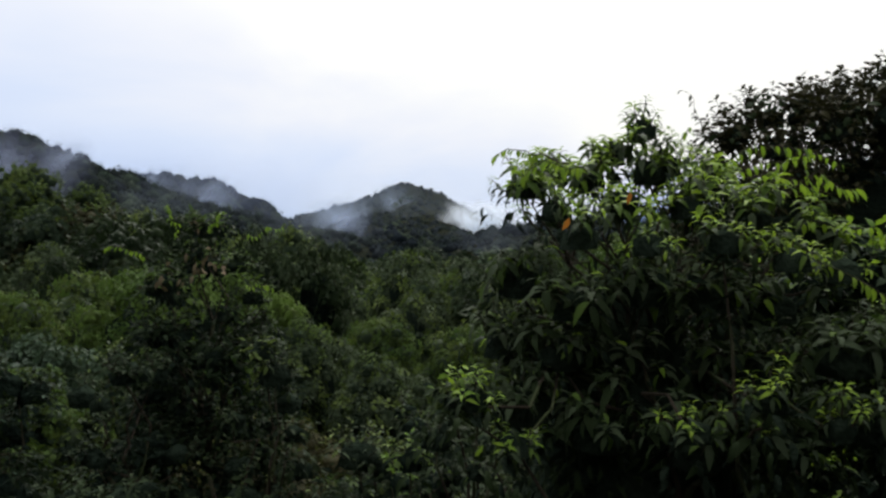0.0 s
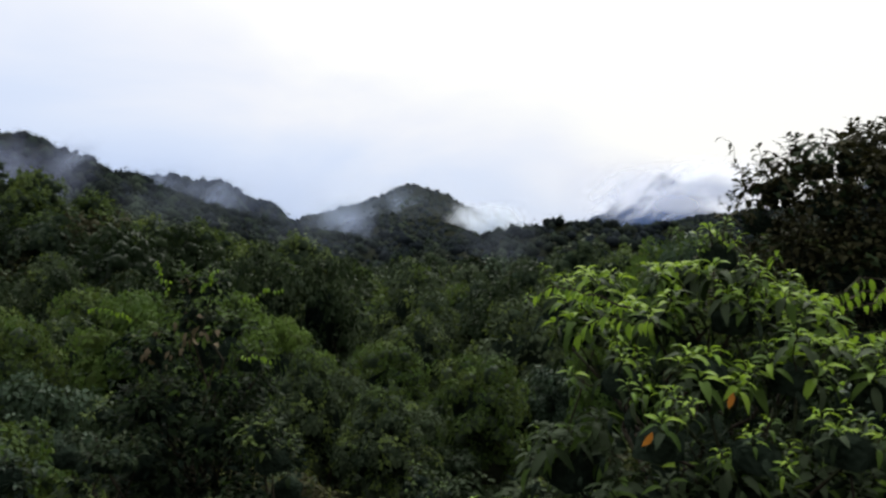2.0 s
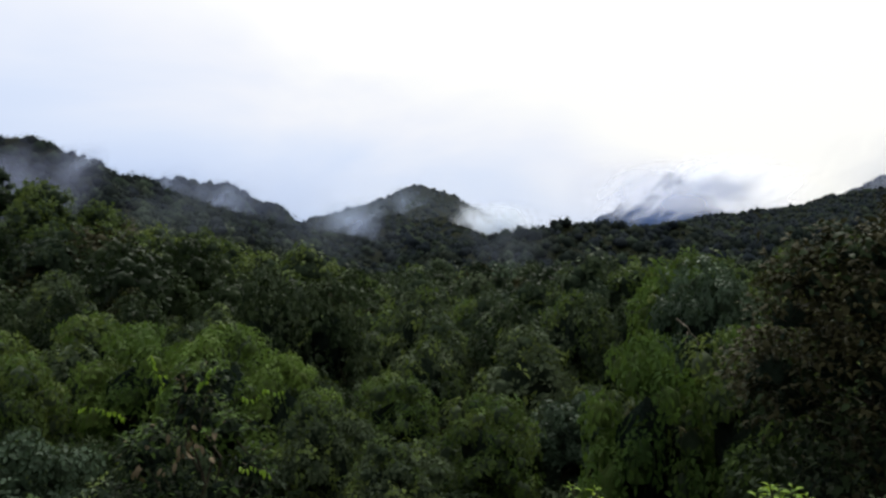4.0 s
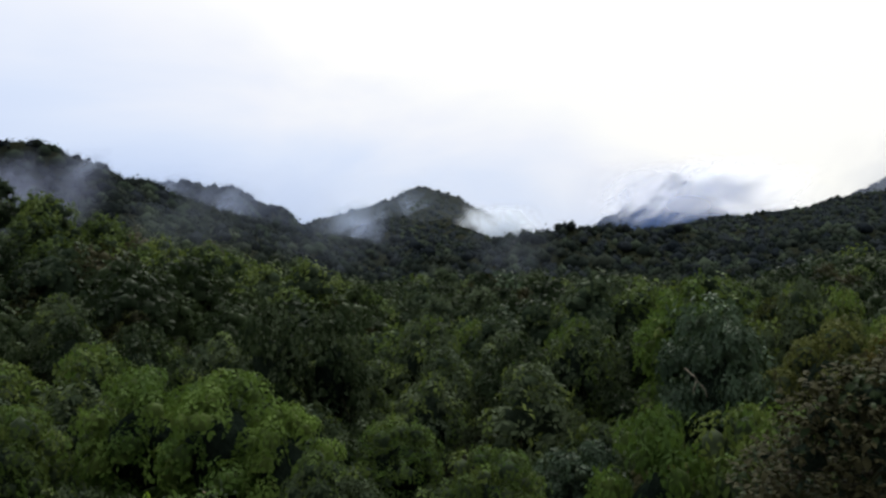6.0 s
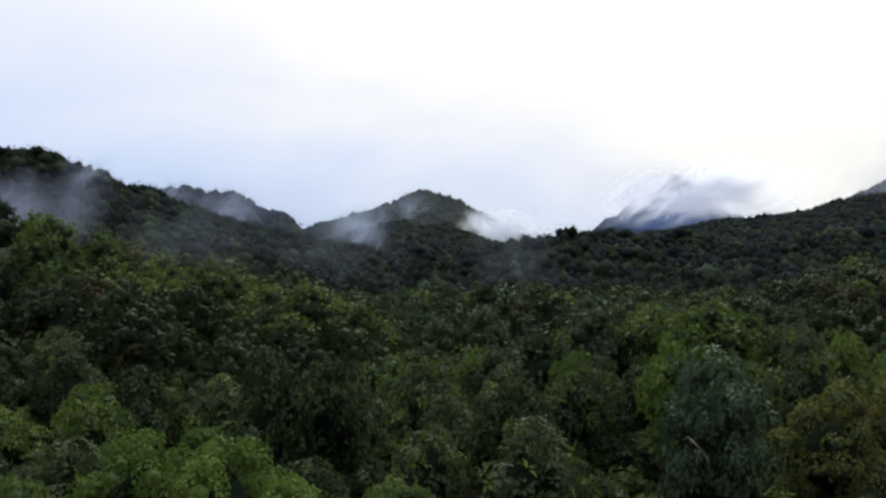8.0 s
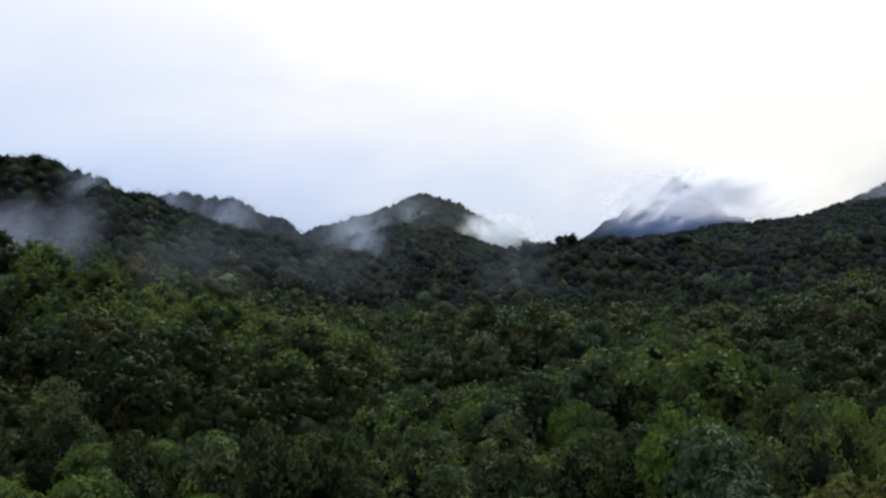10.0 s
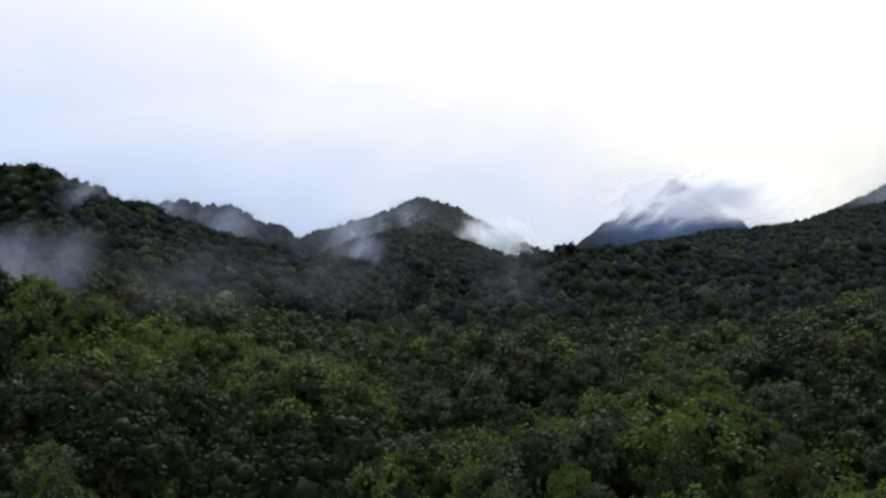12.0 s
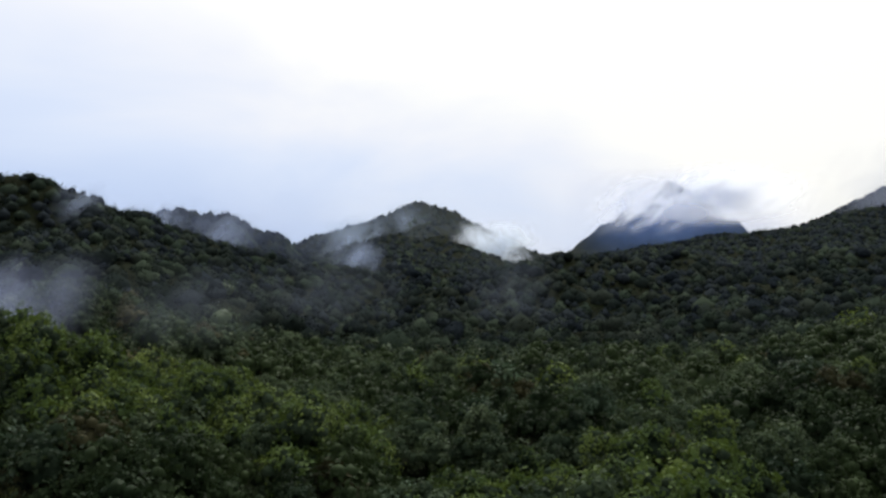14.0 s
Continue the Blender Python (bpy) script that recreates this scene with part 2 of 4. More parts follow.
def tube(points, radii, sides=6):
    """A tapered stem through the points, as triangles."""
    points, radii = np.asarray(points, float), np.asarray(radii, float)
    ahead = unit(np.gradient(points, axis=0))
    side = unit(np.cross(ahead, np.array([0.31, 0.95, 0.07])))
    other = np.cross(ahead, side)
    a = np.arange(sides) * 2 * np.pi / sides
    ring = np.cos(a)[None, :, None] * side[:, None] + np.sin(a)[None, :, None] * other[:, None]
    v = (points[:, None] + ring * radii[:, None, None]).reshape(-1, 3)
    faces = []
    for i in range(len(points) - 1):
        for j in range(sides):
            p, q = i * sides + j, i * sides + (j + 1) % sides
            faces += [(p, q, q + sides), (p, q + sides, p + sides)]
    return v, np.array(faces)


def bend(rng, a, b, sag=0.1, steps=5):
    """A slightly crooked line from a to b."""
    t = np.linspace(0, 1, steps)[:, None]
    a, b = np.asarray(a, float), np.asarray(b, float)
    wave = rng.normal(0, 0.05, (steps, 3)) * np.linalg.norm(b - a)
    wave[0] = wave[-1] = 0
    line = a + (b - a) * t + wave
    line[:, 2] += sag * np.linalg.norm(b - a) * np.sin(np.pi * t[:, 0])
    return line


# ---- the lie of the land ----
def smooth_step(a, b, v):
    t = np.clip((v - a) / (b - a), 0, 1)
    return t * t * (3 - 2 * t)


# Crest lines: x, y and the height of the tree tops along them, then how steeply the land falls away.
CRESTS = [
    (0.6, [(-150, 130, 27), (-112, 138, 23.5), (-82, 146, 21), (-66, 145, 17.5), (-56, 138, 12.5), (-50, 100, 5.5), (-45, 84, 3)]),
    (1.0, [(-640, 600, 156), (-450, 610, 122), (-371, 620, 106), (-339, 630, 102), (-299, 645, 86), (-287, 655, 75)]),
    (0.8, [(-420, 740, 88), (-325, 760, 80), (-284, 760, 80), (-240, 770, 76), (-214, 790, 69), (-195, 830, 59)]),
    (0.3, [(-299, 645, 75), (-215, 430, 40), (-160, 330, 25), (-120, 264, 19), (-75, 225, 10)]),
    (0.55, [(-299, 645, 72), (-232, 560, 42), (-187, 500, 28), (-122, 350, 24), (-88, 313, 18), (-52, 305, 8)]),
    (0.62, [(-480, 1580, 24), (-363, 1600, 50), (-307, 1620, 72), (-250, 1640, 88), (-141, 1650, 120), (-90, 1650, 147), (-75, 1650, 147), (-19, 1655, 130), (55, 1690, 82), (128, 1750, 58), (196, 1850, 32)]),
    (0.4, [(-48, 1640, 122), (-12, 1350, 52), (30, 1050, 12), (46, 800, 1)]),
    (0.3, [(-110, 1500, 76), (-90, 1100, 44), (-72, 800, 33), (-30, 700, 10)]),
    (0.7, [(30, 618, 4), (52, 625, 15), (76, 630, 28), (90, 632, 30)]),
    (0.26, [(92, 632, 30), (104, 634, 32), (123, 660, 25), (159, 690, 25), (197, 720, 25), (326, 900, 43), (426, 980, 56), (512, 1037, 73), (572, 1080, 86), (613, 1100, 93), (800, 1150, 119)]),
    (0.4, [(-200, 770, 22), (-127, 720, 27.5), (-100, 708, 21), (-72, 690, 9)]),
    (0.5, [(930, 1950, 70), (1000, 1980, 128), (1075, 2000, 170), (1135, 2000, 198), (1250, 2010, 240), (1420, 2060, 270)]),
    (0.12, [(512, 1037, 68), (300, 640, 17), (330, 560, 9)]),
    (1.4, [(560, 4000, -60), (640, 4000, 62), (700, 4000, 128), (775, 4000, 190), (870, 4000, 262), (960, 4000, 320), (1060, 4000, 360), (1130, 4000, 385), (1230, 4020, 350), (1330, 4040, 300), (1450, 4060, 225), (1600, 4100, 130), (1800, 4200, 20)]),
]


def tops(x, y):
    """The mean height of the tree tops over the plan."""
    x, y = np.asarray(x, float), np.asarray(y, float)
    far = np.hypot(x, y)
    floor = np.interp(y, [-60, 4, 14, 26, 60, 110, 160, 210, 320, 440, 640, 900, 2000], [5, 3.6, 2.6, 1.4, 2.4, 1.4, 0.2, -1, -5, -8, -4, 0, 0])
    floor = floor + 3.4 * smooth_step(6, 22, x) * smooth_step(12, 24, y) * (1 - smooth_step(46, 75, y))
    floor = floor + 7 * smooth_step(60, 170, x) * smooth_step(120, 260, y) + 0.02 * np.maximum(np.abs(x) - 0.7 * np.maximum(y, 0), 0)
    total, k = np.exp(floor / 2.0), 2.0
    for slope, line in CRESTS:
        best = np.full(x.shape, -1e3)
        for (ax, ay, az), (bx, by, bz) in zip(line, line[1:]):
            dx, dy = bx - ax, by - ay
            t = np.clip(((x - ax) * dx + (y - ay) * dy) / (dx * dx + dy * dy), 0, 1)
            away = np.hypot(x - ax - t * dx, y - ay - t * dy)
            best = np.maximum(best, az + t * (bz - az) - slope * (np.sqrt(away**2 + 36) - 6))
        total = total + np.exp(np.clip(best, -200, 900) / k)
    out = k * np.log(total)
    ripple = 1.6 * np.sin(x / 23 + 1.3) * np.sin(y / 31) + 2.2 * np.sin(x / 61 - y / 83) * np.sin(y / 57 + x / 97)
    crags = 12 * np.sin(x / 47 + np.sin(y / 90) * 2) + 9 * np.sin(x / 19 + y / 130) + 14 * np.sin(x / 110 + y / 75)
    swells = 2.0 * np.sin(x / 9.5 + np.sin(y / 17)) * np.sin(y / 12.5 + 0.7) + 1.7 * np.sin(x / 15 - y / 27 + 2.0)
    swells = swells * smooth_step(50, 95, far) * (1 - smooth_step(300, 420, far))
    folds = 3.2 * np.sin(x / 17 + 1.5 * np.sin(y / 41)) * np.sin(y / 37 + x / 53) + 2.0 * np.sin((x + 0.6 * y) / 9)
    out = out + folds * smooth_step(230, 380, far) * (1 - smooth_step(1300, 1700, far))
    return out + swells + ripple * smooth_step(130, 400, far) + crags * smooth_step(2600, 3600, far)


def tree_height(x, y):
    far = np.hypot(x, y)
    return 5.8 + 3.0 * smooth_step(14, 45, far) + 1.5 * smooth_step(80, 200, far) - 3.5 * smooth_step(280, 420, far)


def soil(x, y):
    return tops(x, y) - tree_height(x, y) * 0.96


def build_ground():
    radii = np.concatenate([[0.0], np.geomspace(2, 230, 50), np.arange(238, 1160, 7.0), np.arange(1170, 2100, 13.0), np.geomspace(2120, 4950, 40)])
    front = np.linspace(-38, 38, 160)
    round_ = np.linspace(42, 318, 36)
    angle = np.radians(np.concatenate([front, round_]))
    r, a = np.meshgrid(radii, angle, indexing="ij")
    x, y = r * np.sin(a), r * np.cos(a)
    z = soil(x, y) + 0.15 * np.sin(x * 1.1) * np.sin(y * 0.9) * (r > 1)
    m = len(angle)
    i, j = np.meshgrid(np.arange(len(radii) - 1), np.arange(m), indexing="ij")
    k = (j + 1) % m
    faces = np.stack([i * m + j, i * m + k, (i + 1) * m + k, (i + 1) * m + j], -1).reshape(-1, 4)
    verts = np.stack([x, y, z], -1).reshape(-1, 3)
    faces = faces[:, ::-1]
    ob = new("ground", mesh_of("ground", verts, faces, [GROUND], smooth=True))
    tagged(ob, label="dark forest floor with leaf litter rising into hills", category="ground", kind="structure")


build_ground()


# ---- trees that stand apart ----
def lobes_of(rng, radius, height, count):
    """Rounded boughs that make up a crown: centres above the crown's foot, and radii."""
    a = np.arange(count) * 2.4 + rng.uniform(0, 6.28) + rng.normal(0, 0.3, count)
    up = np.linspace(-0.5, 0.97, count) + rng.normal(0, 0.06, count)
    small = np.sqrt(14.0 / max(count, 14))
    sizes = rng.uniform(0.26, 0.46, count) * radius * small
    out = np.sqrt(np.clip(1 - np.clip(up, -0.1, 1) ** 2, 0.02, 1)) * (1 - 0.36 * small) * rng.uniform(0.78, 1.06, count)
    out = out * (1 - 0.22 * smooth_step(0.15, -0.3, up))
    z = np.clip(height * (0.45 + 0.5 * up), 0.2, None) - sizes * 0.6 * (up > 0.3) + rng.normal(0, 0.03, count) * height
    centres = np.stack([np.cos(a) * out * radius, np.sin(a) * out * radius, np.minimum(z, height - sizes * 0.8)], -1)
    return centres, sizes


def ball(cuts, low=-2.0):
    """A round body of triangles, without the part below low."""
    bm = bmesh.new()
    bmesh.ops.create_icosphere(bm, subdivisions=cuts, radius=1.0)
    verts = np.array([v.co[:] for v in bm.verts])
    faces = np.array([[v.index for v in f.verts] for f in bm.faces])
    bm.free()
    return verts, faces[verts[faces][..., 2].mean(1) > low]


HULL_V, HULL_F = ball(2)


def heart(rng, centres, radius, share=0.7):
    """A lumpy body within the boughs, coloured dark for the shade inside a crown."""
    low, high = centres[:, 2].min(), centres[:, 2].max()
    mid = np.array([centres[:, 0].mean(), centres[:, 1].mean(), (low + high) / 2])
    lump = HULL_V * rng.uniform(0.78, 1.1, (len(HULL_V), 1))
    return mid + lump * (radius * share, radius * share, (high - low) * 0.5 * (share + 0.18)), HULL_F


LUMP_V, LUMP_F = ball(1, -0.55)


def bodies(rng, centres, sizes, share):
    """The dense inside of every bough, as one set of knobbly bodies."""
    v = LUMP_V[None] * rng.uniform(0.8, 1.08, (len(sizes), len(LUMP_V), 1)) * (sizes * share)[:, None, None] * (1, 1, 0.85) + centres[:, None]
    f = LUMP_F[None] + (np.arange(len(sizes)) * len(LUMP_V))[:, None, None]
    return v.reshape(-1, 3), f.reshape(-1, 3)


def foliage(rng, shape, centres, sizes, count, leaf, droop=0.5, spread=0.3, flat=0.8, bunch=13, reach=1.15, inside=0.72, up=0.4):
    """Leaves in sprays over the outsides of the lobes."""
    sprays = max(count // bunch, 1)
    share = sizes**2 / (sizes**2).sum()
    pick = rng.choice(len(sizes), sprays, p=share)
    away = unit(rng.normal(0, 1, (sprays, 3)))
    away = unit(away + 0.55 * unit(centres[pick] - centres.mean(0) * (1, 1, 0.6)) + (0, 0, up))
    middle = sizes[pick, None] * away * rng.uniform(inside, 1.06, (sprays, 1)) * (1, 1, flat)
    middle = centres[pick] + middle
    s = rng.integers(0, sprays, count)
    off = rng.normal(0, 1, (count, 3)) * leaf * reach
    off = off - away[s] * (off * away[s]).sum(-1, keepdims=True) * 0.45
    out = unit(off * (1, 1, 0.4))
    places = middle[s] + off - (0, 0, 0.25) * (off**2).sum(-1, keepdims=True) / leaf
    along = out + away[s] * (0.5, 0.5, 0.1) + rng.normal(0, 0.3, (count, 3)) - (0, 0, droop)
    normal = unit(away[s] + (0, 0, 0.25) + rng.normal(0, spread, (count, 3)))
    return scatter(shape, places, along, normal, leaf * rng.uniform(0.65, 1.25, count))


def capped(rng, shape, centres, sizes, count, leaf, bunch=8):
    """Leaves in sprays spread evenly over the upper sides of the lobes, where the light falls; a few shoots stand out."""
    sprays = np.maximum(np.round(sizes**2 / (sizes**2).sum() * count / bunch), 3).astype(int)
    pick = np.repeat(np.arange(len(sizes)), sprays)
    step = np.concatenate([(np.arange(k) + 0.5) / k for k in sprays])
    rise = 1 - 1.2 * step + rng.normal(0, 0.05, len(pick))
    way = np.concatenate([np.arange(k) * 2.4 for k in sprays]) + rng.uniform(0, 6.28, len(sizes))[pick]
    flat = np.sqrt(np.clip(1 - rise**2, 0, 1))
    away = unit(np.stack([np.cos(way) * flat, np.sin(way) * flat, rise], -1) + rng.normal(0, 0.14, (len(pick), 3)))
    out = rng.uniform(0.9, 1.08, len(pick)) + 0.42 * rng.random(len(pick)) ** 4
    middle = centres[pick] + away * (sizes[pick] * out)[:, None] * rng.uniform(0.8, 1.25, (len(sizes), 3))[pick] * (1, 1, 0.82)
    s = np.repeat(np.arange(len(pick)), bunch)
    turn = np.tile(np.arange(bunch) * 6.28 / bunch, len(pick)) + rng.uniform(0, 6.28, len(pick))[s] + rng.normal(0, 0.3, len(s))
    side = unit(np.cross(away, (0.2, 0.1, 1.0)))
    other = np.cross(away, side)
    star = side[s] * np.cos(turn)[:, None] + other[s] * np.sin(turn)[:, None]
    along = unit(star + away[s] * rng.uniform(0.0, 0.5, (len(s), 1)) - (0, 0, 0.25))
    places = middle[s] + star * leaf * rng.uniform(0.05, 0.5, (len(s), 1))
    normal = unit(away[s] + star * 0.3 + (0, 0, 0.3) + rng.normal(0, 0.14, (len(s), 3)))
    return (*scatter(shape, places, along, normal, leaf * rng.uniform(0.7, 1.2, len(s))), pick[s], out[s])


def trunk_mesh(rng, height, girth, centres, limbs=5, base=-0.8):
    top = np.array([rng.normal(0, 0.08) * height, rng.normal(0, 0.08) * height, height * 0.62])
    stem = bend(rng, (0, 0, base), top, 0.0, 6)
    pieces = [tube(stem, np.linspace(girth, girth * 0.45, 6), 7)]
    for c in centres[:limbs]:
        start = stem[rng.integers(2, 6)]
        pieces.append(tube(bend(rng, start, c, 0.12, 5), np.linspace(girth * 0.42, girth * 0.1, 5), 5))
    return mesh_of("trunk", *join(pieces), [BARK])


SPECIES = {
    "lime": ("bright", "fresh", "bright", "bright lime-green broadleaf tree with a full rounded crown"),
    "fresh": ("fresh", "green", "bright", "fresh green forest tree with a leafy domed crown"),
    "green": ("green", "dark", "fresh", "mid-green forest tree with a dense lumpy crown"),
    "dark": ("dark", "green", "green", "tall dark green forest tree with a dense shaded crown"),
    "olive": ("olive", "dark", "yellow", "olive-brown forest tree with thin brownish foliage"),
    "yellow": ("yellow", "olive", "yellow", "yellow-green forest tree with a loose rounded crown"),
    "amber": ("amber", "olive", "yellow", "yellow-brown forest tree with orange-tinged foliage"),
    "grey": ("grey", "dark", "grey", "grey-green forest tree with large dull leaves"),
}


def build_tree(kind, seed, radius, height, count, leaf, lobes=11, boughs=3):
    """A tree of a kind at the origin: an Empty with trunk and crown."""
    rng = np.random.default_rng(seed)
    main, second, young, label = SPECIES[kind]
    tree = tagged(new("tree"), label=label, category="tree", group="trees of the forest")
    tree.empty_display_size = 0.3
    crown_height = height * 0.9
    base = height - crown_height
    centres, sizes = lobes_of(rng, radius, crown_height, lobes)
    centres = centres + (0, 0, base) + rng.normal(0, 0.16, centres.shape)
    sizes = sizes * rng.uniform(0.8, 1.32, lobes)
    part("trunk", trunk_mesh(rng, height, 0.04 + 0.018 * height, centres, boughs), tree)
    v, f, bough, out = capped(rng, (FOLD_V * (0.9, 1, 1), FOLD_F), centres, sizes, count, leaf)
    # a few leaves of another shade, and young ones on the shoots that stand out
    index = np.where(rng.random(len(out)) < 0.1, 1, 0)
    index[out > 1.14] = 4
    index, bough = np.repeat(index, len(FOLD_F)), np.repeat(bough, len(FOLD_F))
    # bare lower sides show darker bodies, so shade sits in colour and shape
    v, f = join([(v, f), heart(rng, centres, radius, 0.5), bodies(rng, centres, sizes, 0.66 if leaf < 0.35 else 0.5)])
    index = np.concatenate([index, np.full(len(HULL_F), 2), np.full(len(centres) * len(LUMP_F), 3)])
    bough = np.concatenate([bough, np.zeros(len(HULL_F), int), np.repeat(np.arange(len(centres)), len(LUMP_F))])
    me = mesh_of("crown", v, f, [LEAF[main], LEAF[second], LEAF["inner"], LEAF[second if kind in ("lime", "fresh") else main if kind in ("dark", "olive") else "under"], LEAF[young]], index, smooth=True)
    # every bough has a shade of its own
    own = rng.normal(0.07, 0.13, len(centres))[bough].astype(np.float32)
    me.attributes.new("own_shade", "FLOAT", "FACE").data.foreach_set("value", own)
    part("crown", me, tree, kind="stuff")
    return tree


def stand(tree, x, y, top, height, turn, spread=1.0):
    """Where a copy of a tree stands, with its top at the given height."""
    low = float(soil(x, y))
    scale = max(top - low, 1.5) / height
    m = pose(x, y, low, 0, 0, turn) @ Matrix.Diagonal((spread, spread, scale, 1))
    made = copy_thing(tree, Matrix.Identity(4))
    made.matrix_basis = m
    return made


def drop_first(tree):
    """Takes the pattern tree, of which only the copies stand in the place, out of the scene."""
    for o in (*tree.children_recursive, tree):
        bpy.data.objects.remove(o, do_unlink=True)


# Patterns of each kind: close by with finer leaves, farther off, and low growth between the trees.
PATTERNS = {}
TALL = 8.5
for n_kind, kind in enumerate(SPECIES):
    bigger = 1.1 if kind == "grey" else 1.0
    PATTERNS[kind] = [build_tree(kind, 100 + 10 * n_kind + k, 3.4, TALL, 2300, 0.45 * bigger, 24 + 6 * k) for k in range(3)]
    PATTERNS[kind + " near"] = [build_tree(kind, 200 + 10 * n_kind, 3.4, TALL, 5400, 0.295 * bigger, 40), build_tree(kind, 205 + 10 * n_kind, 3.4, TALL, 5400, 0.295 * bigger, 32)]
    PATTERNS[kind + " low"] = [build_tree(kind, 300 + 10 * n_kind, 3.4, TALL, 1000, 0.56, 18)]

rng = np.random.default_rng(7)
taken = []


def plant(kind, x, y, top, spread=1.0, low=False):
    choice = PATTERNS[kind + (" low" if low else " near" if y < 45 else "")]
    taken.append((x, y, 5.0 * spread))
    return stand(choice[rng.integers(len(choice))], x, y, top, TALL, rng.uniform(0, 360), spread)


# Trees that catch the eye: kind, x, y, top, spread.
for row in (
    ("lime", -17.4, 43.0, 4.5, 1.1), ("lime", -12.0, 40.5, 4.7, 1.15), ("lime", -8.2, 38.5, 3.4, 0.85), ("fresh", -22.0, 38.5, 3.2, 0.9),
    ("lime", 6.4, 26.4, 5.8, 0.72), ("fresh", 9.4, 25.0, 6.0, 0.8), ("fresh", 12.6, 29.0, 4.9, 0.85),
    ("grey", 13.6, 42.4, 7.0, 0.88), ("yellow", 20.2, 43.8, 6.6, 0.95), ("amber", 26.2, 48.0, 5.7, 0.8), ("amber", 30.5, 50.5, 5.2, 0.7),
    ("dark", -13.4, 56.0, 7.2, 0.85), ("dark", -9.2, 58.0, 6.1, 0.85), ("dark", 4.4, 58.5, 4.4, 1.0), ("green", 9.6, 62.5, 4.6, 0.9),
    ("green", 4.8, 50.5, 2.9, 1.15), ("yellow", 30.0, 74.0, 6.0, 1.0), ("green", -9.3, 68.5, 2.8, 0.95), ("green", -2.5, 76.0, 1.6, 0.95),
    ("green", -42.0, 82.0, 5.8, 1.1), ("olive", -53.0, 97.0, 7.2, 1.1), ("green", 19.0, 93.5, 6.4, 1.05), ("dark", -36.0, 72.0, 4.6, 1.0),
    ("green", -9.4, 50.5, 0.4, 0.85), ("fresh", -3.4, 44.0, 1.2, 0.85), ("fresh", 1.6, 36.5, 1.6, 0.8), ("grey", 6.4, 41.0, 0.8, 0.85),
    ("green", -2.4, 31.0, 1.0, 0.7), ("green", -5.6, 33.5, 2.2, 0.7), ("grey", -13.4, 25.0, 2.7, 0.72), ("green", -9.8, 26.5, 2.5, 0.65),
    ("green", 22.0, 60.0, 5.0, 1.0), ("dark", 17.0, 70.0, 3.6, 1.0), ("fresh", -26.0, 55.0, 3.4, 1.0), ("green", -20.0, 66.0, 3.0, 1.0),
):
    tree = plant(*row)
    if row[0] == "grey" and row[3] == 7.0:
        # a dead, pale branch hangs out of this one
        own = np.random.default_rng(9)
        wood = [tube(bend(own, (11.2, 39.5, 4.6), (12.2, 39.1, 3.2), 0.12, 7), np.linspace(0.045, 0.015, 7), 5), tube(bend(own, (11.7, 39.3, 4.0), (11.5, 39.0, 3.4), 0.05, 4), np.linspace(0.022, 0.008, 4), 4)]
        dead = part("dead_branch", mesh_of("dead_branch", *join(wood), [BARK_PALE], smooth=True), tree, "bare pale grey dead branch")
        dead.matrix_parent_inverse = tree.matrix_basis.inverted()

# The rest of the basin, filled in between them.
kinds = ["green", "fresh", "dark", "lime", "olive", "grey"]
odds = [0.38, 0.36, 0.12, 0.08, 0.03, 0.03]
for gap, low in ((6.1, False), (3.4, True)):
    for y in np.arange(18, 88, gap * 0.9):
        for x in np.arange(-0.64 * y - 6, 0.64 * y + 6, gap):
            px, py = x + rng.uniform(-0.4, 0.4) * gap, y + rng.uniform(-0.4, 0.4) * gap
            if any(math.hypot(px - a, py - b) < r * (0.72 if low else 1.0) for a, b, r in taken):
                continue
            if math.hypot(px - 8.6, py - 15) < 5.2 or math.hypot(px + 4.8, py - 15) < 4.2:
                continue
            kind = kinds[rng.choice(6, p=odds)]
            if low:
                # low growth takes darker kinds, so gaps between crowns get shade by colour
                kind = kinds[rng.choice(3, p=[0.5, 0.1, 0.4])]
                size, lift = rng.uniform(0.5, 0.66), -4.0
            else:
                size = rng.uniform(0.72, 1.12) * (0.75 + 0.25 * smooth_step(20, 50, py))
                lift = {"dark": 0.7, "lime": 0.0, "olive": 0.3}.get(kind, 0.2) + 2.4 * (size - 0.9)
            plant(kind, px, py, float(tops(px, py)) + 0.3 + lift + rng.normal(0, 0.8 if low else 1.7), size, low)
for group in PATTERNS.values():
    for tree in group:
        drop_first(tree)


# ---- the forest beyond ----
# Where one kind of tree gathers: x, y, how light (+) or dark (-) it is, and how far it reaches.
STANDS = [(-68, 138, 2.4, 22), (60, 112, -3.0, 26), (-47, 106, -2.4, 18), (30, 90, 2.2, 12), (-10, 94, 1.8, 11), (12, 120, 1.2, 14), (-30, 128, 1.2, 14), (90, 190, -1.5, 40)]


